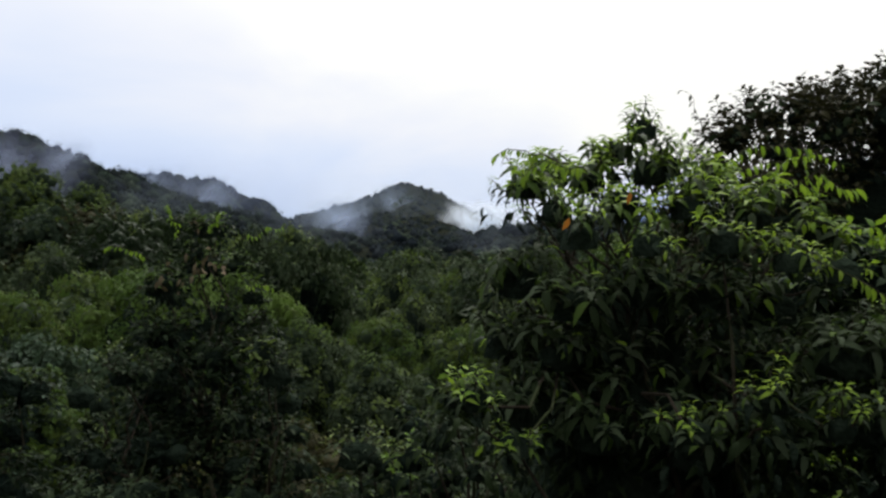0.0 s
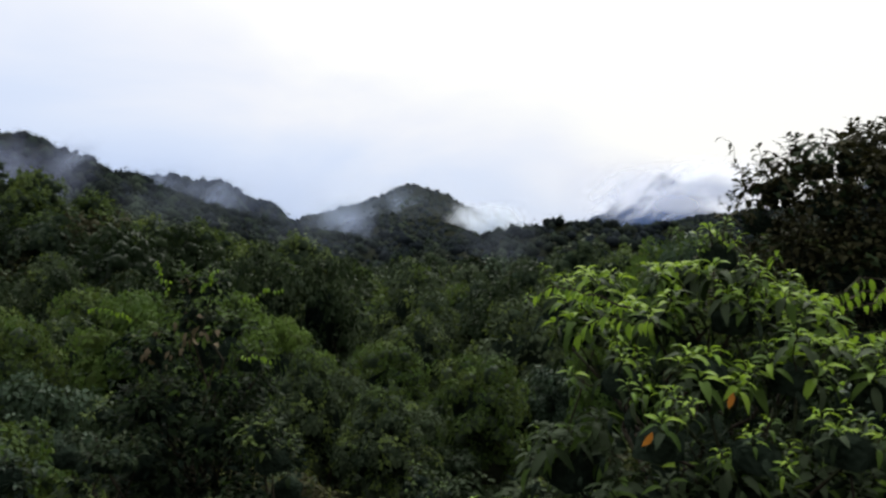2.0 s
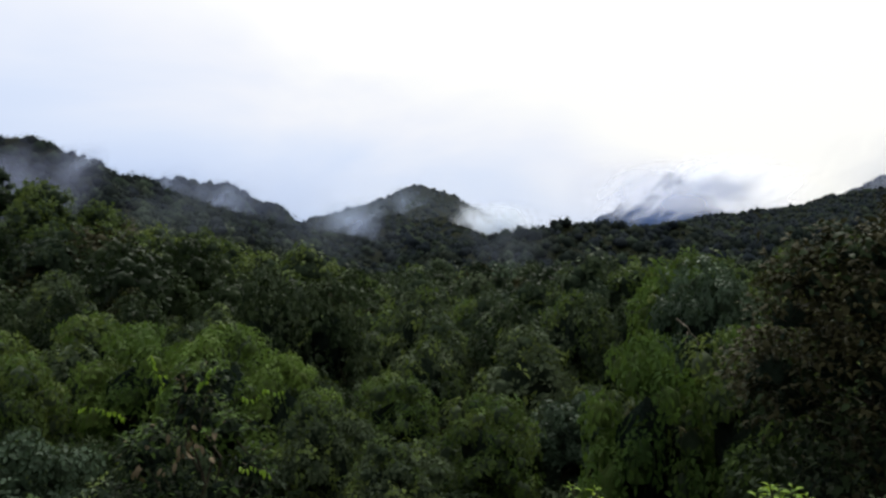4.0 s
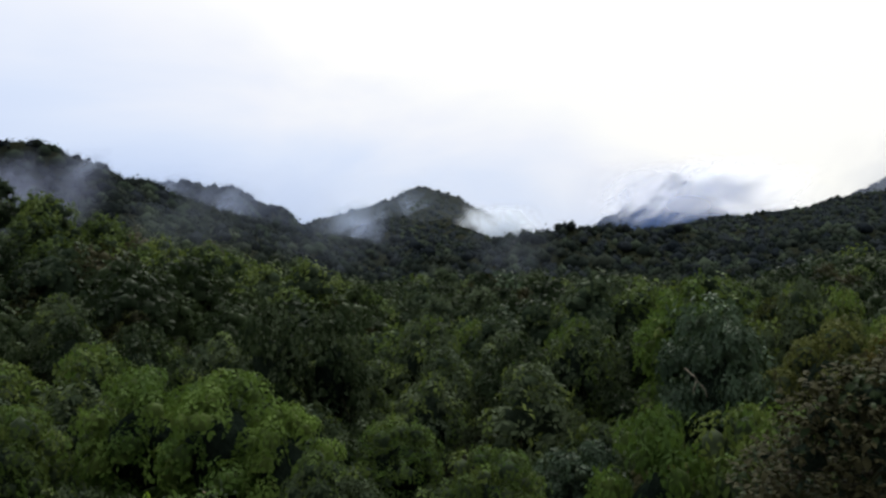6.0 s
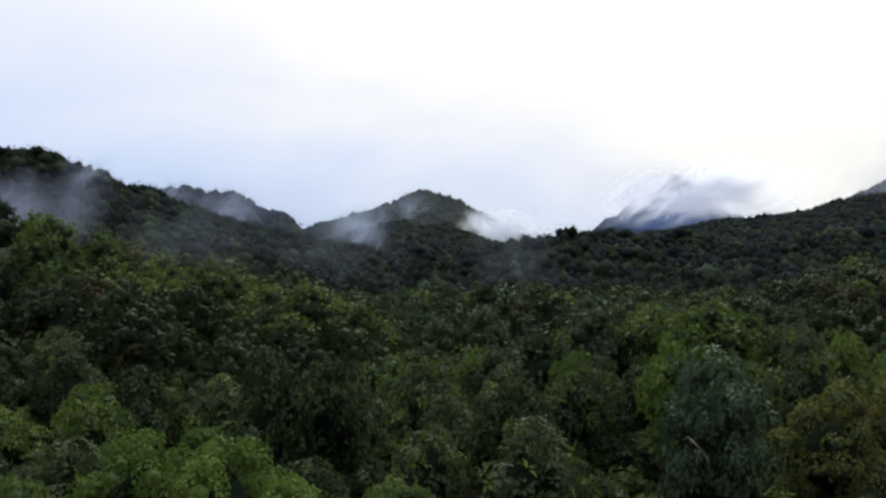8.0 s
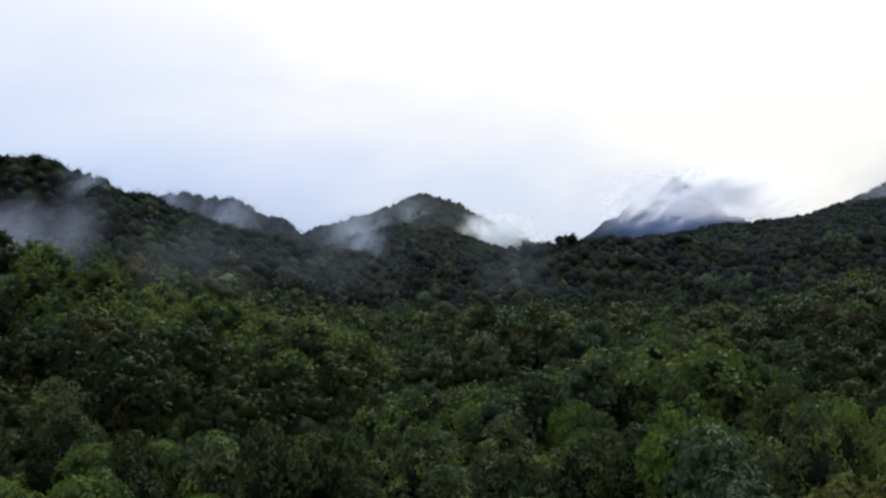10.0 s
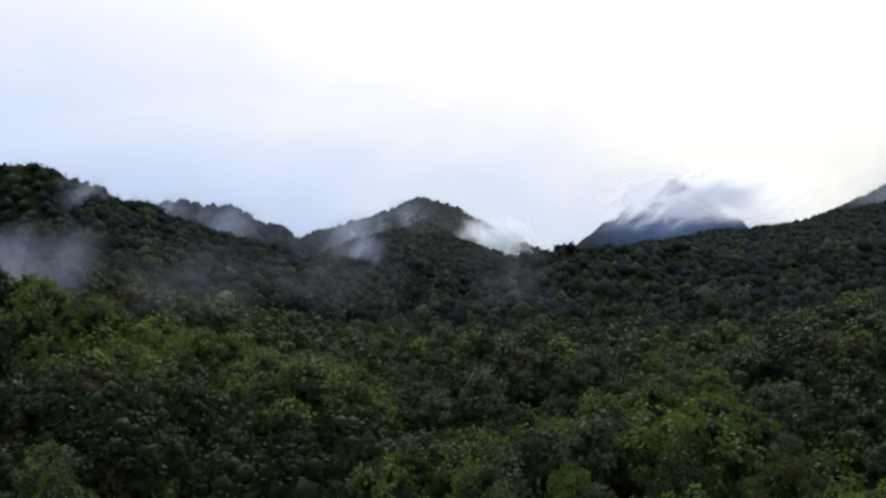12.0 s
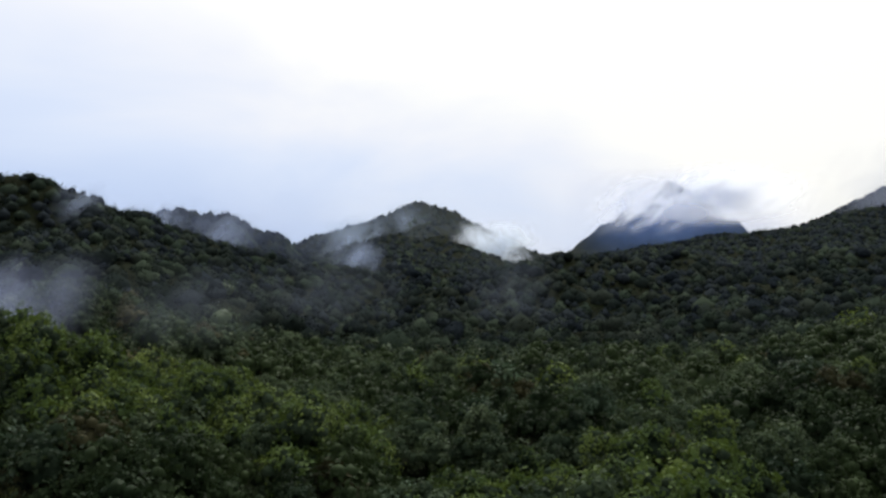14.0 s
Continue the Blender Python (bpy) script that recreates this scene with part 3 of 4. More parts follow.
def forest(name, label, spots_xy, heights, widths, quads, core, shape, leaf, tones, seed, bunch=8, fill=1.0, boughs=14, lobed=None, rough=0.06, later=None, stems=False, steep=0.95):
    """Woods that nobody could count: crowns of billowing boughs and clumped foliage, one mesh."""
    rng = np.random.default_rng(seed)
    n = len(spots_xy)
    x, y = spots_xy.T
    z = soil(x, y)
    if not (lobed or stems):
        heights = np.minimum(heights, 1.6 * widths)
    per_tree = boughs
    c = np.zeros((n, per_tree, 3))
    a = np.arange(per_tree) * 2.4 + rng.uniform(0, 6.28, (n, 1)) + rng.normal(0, 0.3, (n, per_tree))
    out = np.sqrt(np.linspace(0.0, 0.72, per_tree)) * rng.uniform(0.85, 1.1, (n, per_tree))
    c[..., 0], c[..., 1] = np.cos(a) * out * widths[:, None], np.sin(a) * out * widths[:, None]
    c[..., 2] = heights[:, None] - widths[:, None] * (0.3 + steep * out**2) + rng.normal(0, 0.09, (n, per_tree)) * widths[:, None]
    lobe = widths[:, None] * rng.uniform(0.34, 0.54, (n, per_tree)) * math.sqrt(9 / per_tree)
    rows = np.arange(n)[:, None]
    sprays = max(quads // bunch, 1)
    pick = np.tile(np.arange(sprays) % per_tree, (n, 1))
    step = (np.arange(sprays) // per_tree + 0.5) / max(sprays / per_tree, 1)
    rise = 1 - 1.3 * np.clip(step, 0, 1)
    way = np.arange(sprays) * 2.4 + rng.uniform(0, 6.28, (n, 1))
    flat = np.sqrt(1 - rise**2)
    away = np.stack([np.cos(way) * flat, np.sin(way) * flat, np.tile(rise, (n, 1))], -1) + rng.normal(0, 0.22, (n, sprays, 3))
    away = unit(away + 0.35 * unit(c[rows, pick] * (1, 1, 0)))
    middle = c[rows, pick] + away * lobe[rows, pick][..., None] * rng.uniform(0.86, 1.06, (n, sprays, 1)) * (1, 1, 0.85)
    s = rng.integers(0, sprays, (n, quads))
    size = leaf * (widths[:, None] / widths.mean()) ** 0.75 * rng.uniform(0.7, 1.3, (n, quads))
    turned = away[rows, s]
    off = rng.normal(0, 0.8, (n, quads, 3)) * size[..., None]
    off = off - turned * (off * turned).sum(-1, keepdims=True) * 0.75
    places = middle[rows, s] + off + np.stack([x, y, z], -1)[:, None]
    along = unit(unit(off) + rng.normal(0, 0.4, (n, quads, 3)) - (0, 0, 0.3))
    normal = unit(turned + (0, 0, 0.25) + rng.normal(0, 0.2, (n, quads, 3)))
    v, f = scatter(shape, places.reshape(-1, 3), along.reshape(-1, 3), normal.reshape(-1, 3), size.ravel())
    # kinds of tree stand in groups; up the valley haze-tinted colours take over
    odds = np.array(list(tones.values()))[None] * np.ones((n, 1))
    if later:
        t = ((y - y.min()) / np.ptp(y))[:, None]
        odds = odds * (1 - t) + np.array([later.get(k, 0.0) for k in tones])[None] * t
    group = np.sin(x / 13 + 2 * np.sin(y / 31)) + np.sin(y / 16 + x / 29)
    for px, py, strength, reach in STANDS:
        group = group + strength * np.exp(-((x - px) ** 2 + (y - py) ** 2) / reach**2)
    lean = np.array([{"fresh": 1.5, "green": 0.25, "far_green": 0.6, "dark": -1.2, "far_dark": -0.7}.get(k, 0.0) for k in tones])
    odds = odds * np.exp(lean[None] * group[:, None])
    odds = np.cumsum(odds / odds.sum(1, keepdims=True), 1)
    tone = np.minimum((rng.random((n, 1)) > odds).sum(1), len(tones) - 1)
    index = [np.repeat(tone, quads * len(shape[1]))]
    owner = [np.repeat(np.arange(n), quads * len(shape[1]))]
    pieces = [(v, f)]
    # a billowing body inside each crown, swollen towards its lobes
    body, skin = core
    swell = np.zeros((n, len(body)))
    for k in range(per_tree):
        way = unit(c[:, k] - np.stack([0 * x, 0 * x, heights - widths * 0.75], -1))
        near = np.clip((body[None] * way[:, None]).sum(-1), 0, 1) ** 10
        swell = np.maximum(swell, near)
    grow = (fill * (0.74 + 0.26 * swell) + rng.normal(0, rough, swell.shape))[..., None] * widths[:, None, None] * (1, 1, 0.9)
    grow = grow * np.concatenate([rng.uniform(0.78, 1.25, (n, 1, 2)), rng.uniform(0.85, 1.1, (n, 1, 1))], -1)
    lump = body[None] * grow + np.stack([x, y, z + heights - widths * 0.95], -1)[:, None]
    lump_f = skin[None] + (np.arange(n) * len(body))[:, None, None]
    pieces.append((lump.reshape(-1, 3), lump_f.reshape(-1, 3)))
    owner.append(np.repeat(np.arange(n), len(skin)))
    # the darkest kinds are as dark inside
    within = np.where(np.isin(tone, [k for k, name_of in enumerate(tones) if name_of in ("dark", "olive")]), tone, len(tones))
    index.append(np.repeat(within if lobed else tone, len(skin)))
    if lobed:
        # knobs inside every bough, coloured darker to carry the shade within
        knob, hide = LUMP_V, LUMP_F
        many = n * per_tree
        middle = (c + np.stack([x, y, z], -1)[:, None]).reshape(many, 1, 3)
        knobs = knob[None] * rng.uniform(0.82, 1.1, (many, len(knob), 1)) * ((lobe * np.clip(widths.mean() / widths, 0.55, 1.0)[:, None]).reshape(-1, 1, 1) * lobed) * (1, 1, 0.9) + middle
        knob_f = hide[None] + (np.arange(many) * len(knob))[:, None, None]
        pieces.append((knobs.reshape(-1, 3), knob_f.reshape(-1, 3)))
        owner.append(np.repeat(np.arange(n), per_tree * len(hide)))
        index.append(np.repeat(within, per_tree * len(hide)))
    if stems:
        wood = [tube(bend(rng, (x[i], y[i], z[i] - 0.5), (x[i], y[i], z[i] + heights[i] - widths[i] * 0.6), 0.0, 4), np.linspace(0.28, 0.14, 4), 6) for i in range(n)]
        wood_v, wood_f = join(wood)
        pieces.append((wood_v, wood_f))
        owner.append(np.zeros(len(wood_f), int))
        index.append(np.full(len(wood_f), len(tones) + 1))
    v, f = join(pieces)
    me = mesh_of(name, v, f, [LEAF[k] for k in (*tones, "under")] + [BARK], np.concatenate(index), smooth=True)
    # every crown has a shade of its own
    own = np.clip(rng.normal(0.14, 0.17, n), -0.22, 0.55)
    me.attributes.new("own_shade", "FLOAT", "FACE").data.foreach_set("value", own[np.concatenate(owner)].astype(np.float32))
    return tagged(new(name, me), label=label, category="forest", kind="stuff")


def spread_spots(near, far, gap, width, seed, keep=-9.0):
    """Jittered spots in a wedge of the plan, on land that does not fall away behind a crest."""
    rng = np.random.default_rng(seed)
    y, x = np.meshgrid(np.arange(near, far, gap), np.arange(-width * far, width * far, gap), indexing="ij")
    x = x + (np.arange(len(y)) % 2)[:, None] * gap * 0.5
    p = np.stack([x, y], -1).reshape(-1, 2)
    p = p + rng.uniform(-0.46, 0.46, p.shape) * gap
    p = p[np.abs(p[:, 0]) < width * p[:, 1] + 8]
    fall = (tops(*p.T) - tops(*(p * 0.98).T)) / (0.02 * np.hypot(*p.T))
    return p[fall > keep]


def sizes_at(p, seed, wide, vary=0.18, uneven=1.9):
    rng = np.random.default_rng(seed)
    h = tree_height(*p.T) * 0.96 + (np.clip(rng.normal(0, 1, len(p)), -1.8, 1.1) - 0.5) * uneven
    tall = rng.random(len(p)) < 0.09
    return h + tall * uneven * 0.4, wide * rng.uniform(1 - vary, 1 + vary * 1.4, len(p)) * np.where(tall, 1.2, 1.0)


MIDDLE, LOW = ball(2, -0.4), ball(1, -0.6)
WIDE = (FOLD_V * (1.6, 1, 1), FOLD_F)

p = spread_spots(86, 190, 6.4, 0.64, 21)
h, w = sizes_at(p, 22, 3.9, 0.42, 3.4)
forest("valley_forest", "dense green tropical forest canopy filling the valley floor", p, h + 0.9, w, 540, LOW, WIDE, 0.54,
       {"green": 0.44, "fresh": 0.28, "dark": 0.17, "olive": 0.06, "grey": 0.05}, 23, 5, 0.62, boughs=13, lobed=0.7, steep=1.35)
p = spread_spots(190, 290, 7.8, 0.64, 31)
h, w = sizes_at(p, 32, 4.7, 0.45, 3.4)
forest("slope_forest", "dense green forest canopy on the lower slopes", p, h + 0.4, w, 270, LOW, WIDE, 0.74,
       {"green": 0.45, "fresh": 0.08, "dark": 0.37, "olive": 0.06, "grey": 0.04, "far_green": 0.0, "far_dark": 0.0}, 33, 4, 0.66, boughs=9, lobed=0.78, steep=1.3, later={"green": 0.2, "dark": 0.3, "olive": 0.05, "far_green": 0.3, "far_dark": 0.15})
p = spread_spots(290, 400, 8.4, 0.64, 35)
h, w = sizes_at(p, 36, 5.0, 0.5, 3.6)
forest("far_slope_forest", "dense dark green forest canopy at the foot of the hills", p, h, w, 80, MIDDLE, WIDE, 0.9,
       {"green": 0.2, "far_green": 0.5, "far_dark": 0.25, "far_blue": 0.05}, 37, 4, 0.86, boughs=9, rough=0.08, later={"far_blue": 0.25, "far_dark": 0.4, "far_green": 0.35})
p = spread_spots(400, 720, 8.8, 0.66, 41, -0.4)
h, w = sizes_at(p, 42, 5.5, 0.6, 2.8)
# one gap in the canopy on a crest has lower trees
h = h - 4.5 * np.exp(-((p[:, 0] + 320) ** 2 + (p[:, 1] - 637) ** 2) / 30)
slope = (tops(*(p * 1.01).T) - tops(*p.T)) / (0.01 * np.hypot(*p.T))
h = h + 3.0 * np.clip(slope - 0.25, 0, 0.9)
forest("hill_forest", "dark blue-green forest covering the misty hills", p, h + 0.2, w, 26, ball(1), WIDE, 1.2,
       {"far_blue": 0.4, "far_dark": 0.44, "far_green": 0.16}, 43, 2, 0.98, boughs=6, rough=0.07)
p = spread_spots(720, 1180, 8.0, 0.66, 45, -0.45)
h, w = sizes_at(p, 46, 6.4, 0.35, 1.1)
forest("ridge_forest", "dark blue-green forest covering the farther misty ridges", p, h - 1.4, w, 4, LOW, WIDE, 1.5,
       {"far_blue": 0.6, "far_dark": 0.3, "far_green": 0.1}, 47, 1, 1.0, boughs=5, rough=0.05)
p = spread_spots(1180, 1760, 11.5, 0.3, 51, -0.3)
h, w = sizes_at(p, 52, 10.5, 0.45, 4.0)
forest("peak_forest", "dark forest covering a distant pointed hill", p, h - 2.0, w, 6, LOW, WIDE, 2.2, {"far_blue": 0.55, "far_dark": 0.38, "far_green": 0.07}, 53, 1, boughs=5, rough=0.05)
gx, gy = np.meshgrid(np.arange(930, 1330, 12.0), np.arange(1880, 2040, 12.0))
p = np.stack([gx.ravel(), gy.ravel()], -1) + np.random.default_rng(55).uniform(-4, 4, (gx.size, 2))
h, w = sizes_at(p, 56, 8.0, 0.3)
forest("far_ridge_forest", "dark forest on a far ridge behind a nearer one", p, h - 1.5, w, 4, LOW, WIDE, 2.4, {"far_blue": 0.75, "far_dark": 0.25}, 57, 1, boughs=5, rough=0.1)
# unseen woods added round the back and sides, raised to block low light
back = np.random.default_rng(61)
p = np.stack([back.uniform(-46, 46, 220), back.uniform(-40, 6, 220)], -1)
p = p[(np.hypot(*p.T) > 7) & ((p[:, 1] < -5) | (np.abs(p[:, 0]) > 9 + p[:, 1]))]
h, w = sizes_at(p, 62, 4.6, 0.28)
forest("clearing_forest", "unseen dark green forest added behind to block low light", p, h + 7.0, w, 110, ball(1), WIDE, 0.7, {"dark": 0.5, "green": 0.5}, 63, 8, 0.8, stems=True)


# ---- mist ----
def mist(label, middle, width, height, material, turn=0.0, lean=0.0, bow=0.12, sheets=2, gap=14.0, seed=0):
    """A bank of drifting mist: a few bowed, see-through sheets behind one another."""
    rng = np.random.default_rng(seed)
    bank = tagged(new("mist_bank"), label=label, category="mist", group="mist over the hills")
    bank.matrix_basis = pose(*middle, 0, 0, turn)
    for k in range(sheets):
        u, v = np.meshgrid(np.linspace(-1, 1, 15), np.linspace(-1, 1, 9), indexing="ij")
        shift = rng.normal(0, 0.06, 2)
        x = (u + shift[0]) * width / 2 * (1 - 0.06 * k)
        z = (v + shift[1]) * height / 2
        y = bow * width * (u**2) + k * gap + math.tan(radians(lean)) * z + 0.02 * width * np.sin(3 * u + 2 * v + k)
        i, j = np.meshgrid(np.arange(14), np.arange(8), indexing="ij")
        faces = np.stack([i * 9 + j, (i + 1) * 9 + j, (i + 1) * 9 + j + 1, i * 9 + j + 1], -1).reshape(-1, 4)
        me = mesh_of("wisp", np.stack([x, y, z], -1).reshape(-1, 3), faces, [material], smooth=True)
        layer = me.uv_layers.new(name="UVMap")
        uv = np.stack([(u + 1) / 2, (v + 1) / 2], -1).reshape(-1, 2)[faces.ravel()]
        layer.data.foreach_set("uv", uv.astype(np.float32).ravel())
        part("wisp", me, bank)
    return bank


POOL = mist_material("pooled_mist", 0.34, 8, 0.12, 0.72, (0.54, 0.62, 0.9), 1.0, rise=50, stretch=1.6, frail=0.2)
RIDGE_WISP = mist_material("ridge_mist", 0.36, 12, 0.16, 0.7, (0.58, 0.7, 0.98), 2.0, rise=62, frail=0.15)
HIGH_WISP = mist_material("thin_hill_mist", 0.36, 26, 0.16, 0.7, (0.6, 0.74, 1.0), 5.0, rise=55, frail=0.15)
FAINT = mist_material("faint_mist", 0.09, 12, 0.16, 0.7, (0.56, 0.66, 0.84), 7.0, rise=50, stretch=1.5, frail=0.15)
THICK = mist_material("dense_mist", 1.2, 28, 0.12, 0.6, (0.8, 0.88, 1.0), 3.0, rise=-35, stretch=1.6, frail=0.25)
TORN = mist_material("torn_cloud", 1.15, 60, 0.14, 0.6, (0.94, 0.96, 1.0), 9.0, rise=32, stretch=2.6, frail=0.2)
CLOUD = mist_material("hill_cloud", 1.3, 130, 0.0, 0.55, (0.98, 0.99, 1.0), 4.0, rise=12, stretch=2.5, frail=0.2)
# haze sheets added to tint the distance blue, as the air would
VEIL = mist_material("faint_haze", 0.06, 120, 0.1, 0.5, (0.66, 0.8, 1.0), 2.0, frail=0.0)
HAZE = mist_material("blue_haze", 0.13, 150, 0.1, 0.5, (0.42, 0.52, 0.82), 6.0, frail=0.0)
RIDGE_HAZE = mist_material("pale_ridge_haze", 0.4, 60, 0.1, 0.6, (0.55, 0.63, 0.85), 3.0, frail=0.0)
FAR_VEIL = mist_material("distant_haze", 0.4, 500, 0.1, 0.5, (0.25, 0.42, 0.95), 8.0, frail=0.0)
for row in (
    ("pale mist pooled behind a wooded spur", (-97, 163, 22.5), 44, 22, POOL, 12, 25, 0.12, 2, 7, 1),
    ("thin wisp of mist on a wooded ridge", (-292, 590, 72), 46, 40, RIDGE_WISP, 8, 40, 0.03, 1, 6, 21),
    ("thin mist rising along a wooded ridge", (-290, 726, 60), 90, 62, RIDGE_WISP, 0, 46, 0.03, 2, 8, 22),
    ("thin mist rising along a wooded ridge", (-232, 732, 50), 90, 60, RIDGE_WISP, 0, 46, 0.03, 2, 8, 23),
    ("pale mist pooled at the foot of a pointed hill", (-98, 748, 27), 66, 40, RIDGE_WISP, 0, 40, 0.06, 2, 8, 31),
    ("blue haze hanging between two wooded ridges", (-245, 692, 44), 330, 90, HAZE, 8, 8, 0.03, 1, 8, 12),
    ("thin mist on the flank of a pointed hill", (-200, 1530, 62), 190, 120, HIGH_WISP, 0, 52, 0.06, 2, 14, 3),
    ("faint wisp of mist high on a pointed hill", (-95, 1570, 96), 110, 90, HIGH_WISP, 0, 52, 0.06, 1, 14, 25),
    ("bright mist lying in a gap between hills", (70, 1390, 44), 180, 94, THICK, 0, -10, 0.08, 2, 14, 4),
    ("low cloud wrapping the top of a far mountain", (1335, 3500, 262), 760, 250, CLOUD, 0, -52, 0.1, 1, 60, 5),
    ("torn cloud streaming over a mountain face", (900, 3560, 230), 620, 300, TORN, 0, -35, 0.1, 1, 50, 11),
    ("torn cloud streaming over a mountain face", (1180, 3520, 285), 600, 270, TORN, 0, -40, 0.1, 1, 50, 27),
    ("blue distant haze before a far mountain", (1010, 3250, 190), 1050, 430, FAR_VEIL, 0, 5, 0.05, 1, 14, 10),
    ("faint mist over the lower slopes", (-56, 330, 14), 74, 40, FAINT, 0, 15, 0.12, 1, 14, 6),
    ("faint mist over the lower slopes", (32, 440, 10), 60, 66, FAINT, 0, 15, 0.12, 1, 14, 7),
    ("faint mist above the trees of a spur", (-66, 200, 20), 50, 24, FAINT, 0, 15, 0.12, 1, 14, 8),
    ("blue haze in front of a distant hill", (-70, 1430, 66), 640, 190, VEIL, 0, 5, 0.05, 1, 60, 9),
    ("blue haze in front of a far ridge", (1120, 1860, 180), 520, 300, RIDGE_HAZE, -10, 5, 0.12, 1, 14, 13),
):
    mist(*row)


# ---- near bushes and trees ----
def leafy_plant(label, x, y, top, radius, kind, second, leaf, shoots, per_shoot, seed, inner=900, depth=2.4, singles=0, dry=0, category="tree", name="tree", lobes=12, crest=0.3, shade=2.0, core=0.0, old="dark", extra=(), wide=1.0, stuffed=0.6):
    """A broadleaf tree seen close by: stem, limbs, twigs, and shoots that each carry a whorl of drooping leaves."""
    rng = np.random.default_rng(seed)
    low = float(soil(x, y))
    height = top - low
    tree = tagged(new(name), label=label, category=category)
    tree.empty_display_size = 0.3
    tree.matrix_basis = pose(x, y, low)
    centres, sizes = lobes_of(rng, radius, depth, lobes)
    centres = centres + (0, 0, height - depth)
    for dx, dy, z, r in extra:
        centres, sizes = np.concatenate([centres, [(dx, dy, z - low)]]), np.append(sizes, r)
    broad = LEAF_V * (wide, 1, 1)
    girth = 0.02 + 0.008 * height
    trunk = part("trunk", trunk_mesh(rng, height, girth, centres, 3, base=-0.5), tree)
    # shoots over the outside of the lobes
    pick = rng.choice(len(sizes), shoots, p=sizes**2 / (sizes**2).sum())
    away = unit(unit(rng.normal(0, 1, (shoots, 3))) + 0.5 * unit(centres[pick] - centres.mean(0)) + (0, 0, 0.5))
    ends = centres[pick] + away * sizes[pick, None] * rng.uniform(0.8, 1.12, (shoots, 1))
    limit = height - crest * (np.hypot(ends[:, 0], ends[:, 1]) / radius) ** 2 + rng.normal(0, 0.15, shoots)
    ends[:, 2] = np.minimum(ends[:, 2], limit)
    twigs = [tube(bend(rng, c * 0.75 + e * 0.25 - (0, 0, 0.1), e, -0.05, 3), np.linspace(0.011, 0.004, 3), 3) for c, e in zip(centres[pick], ends)]
    for c in centres:
        twigs.append(tube(bend(rng, (0, 0, height * 0.4), c, 0.1, 6), np.linspace(girth * 0.4, 0.012, 6), 5))
    part("branch", mesh_of("branch", *join(twigs), [BARK]), trunk, kind="stuff")
    # whorls
    n = shoots * per_shoot
    s = np.repeat(np.arange(shoots), per_shoot)
    turn = np.tile(np.arange(per_shoot), shoots) * 2.4 + rng.uniform(0, 6.28, shoots)[s]
    back = np.tile(np.linspace(0, 1, per_shoot), shoots)
    side = np.stack([np.cos(turn), np.sin(turn), np.zeros(n)], -1)
    along = side + away[s] * (0.5 - 0.3 * back)[:, None] + np.stack([0 * turn, 0 * turn, 0.35 - 0.95 * back + rng.normal(0, 0.25, n)], -1)
    places = ends[s] - away[s] * (back * leaf * 1.3)[:, None] + side * 0.01
    normal = unit(np.stack([0 * turn, 0 * turn, 1 + 0 * turn], -1) + side * 0.5 + rng.normal(0, 0.25, (n, 3)))
    size = leaf * rng.uniform(0.75, 1.1, n) * (0.75 + 0.4 * back) * rng.uniform(0.62, 1.3, shoots)[s]
    # lighter young leaves high and outside; darker leaves lower put shade into the colour
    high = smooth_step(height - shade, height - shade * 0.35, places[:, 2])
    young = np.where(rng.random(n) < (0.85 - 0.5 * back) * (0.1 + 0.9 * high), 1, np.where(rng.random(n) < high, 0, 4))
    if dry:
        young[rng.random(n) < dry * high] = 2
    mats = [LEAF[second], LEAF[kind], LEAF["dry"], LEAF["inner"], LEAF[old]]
    single = np.zeros(n, bool)
    if singles:
        facing = -away[s][:, 1] + 0.7 * away[s][:, 2] + 0.001 * np.arange(n) / n
        single[np.argsort(-facing)[:singles]] = True
        shared = [mesh_of("leaf", broad * (1, 1, d), LEAF_F, [m], smooth=True) for m in mats for d in (0.6, 1.5)]
        al, no = unit(along), normal
        right = unit(np.cross(al, no))
        up = np.cross(right, al)
        for i in np.flatnonzero(single):
            me = shared[young[i] * 2 + i % 2]
            ob = part("leaf", me, tree)
            m = Matrix([(*(right[i][r] * size[i], al[i][r] * size[i], up[i][r] * size[i]), places[i][r]) for r in range(3)] + [(0, 0, 0, 1)])
            ob.matrix_basis = m
    rest = ~single
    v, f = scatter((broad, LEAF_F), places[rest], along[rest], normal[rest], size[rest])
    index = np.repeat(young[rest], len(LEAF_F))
    # leaves inside, in the darker kind that carries the crown's inner shade
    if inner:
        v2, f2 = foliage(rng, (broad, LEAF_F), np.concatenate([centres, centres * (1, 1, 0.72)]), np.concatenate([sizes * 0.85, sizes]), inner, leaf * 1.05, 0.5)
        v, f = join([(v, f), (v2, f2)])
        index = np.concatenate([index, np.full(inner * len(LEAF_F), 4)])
    dense = inner
    # dense inner leaves and bodies, coloured dark for the shade inside
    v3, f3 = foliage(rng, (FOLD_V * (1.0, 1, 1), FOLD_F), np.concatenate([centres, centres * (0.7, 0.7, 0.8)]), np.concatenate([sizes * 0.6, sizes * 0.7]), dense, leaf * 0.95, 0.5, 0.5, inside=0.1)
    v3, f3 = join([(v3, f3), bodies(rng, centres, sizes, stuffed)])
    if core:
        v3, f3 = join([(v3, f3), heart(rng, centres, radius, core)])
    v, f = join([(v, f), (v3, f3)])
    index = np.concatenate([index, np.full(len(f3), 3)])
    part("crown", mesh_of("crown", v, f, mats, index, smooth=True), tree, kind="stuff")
    return tree


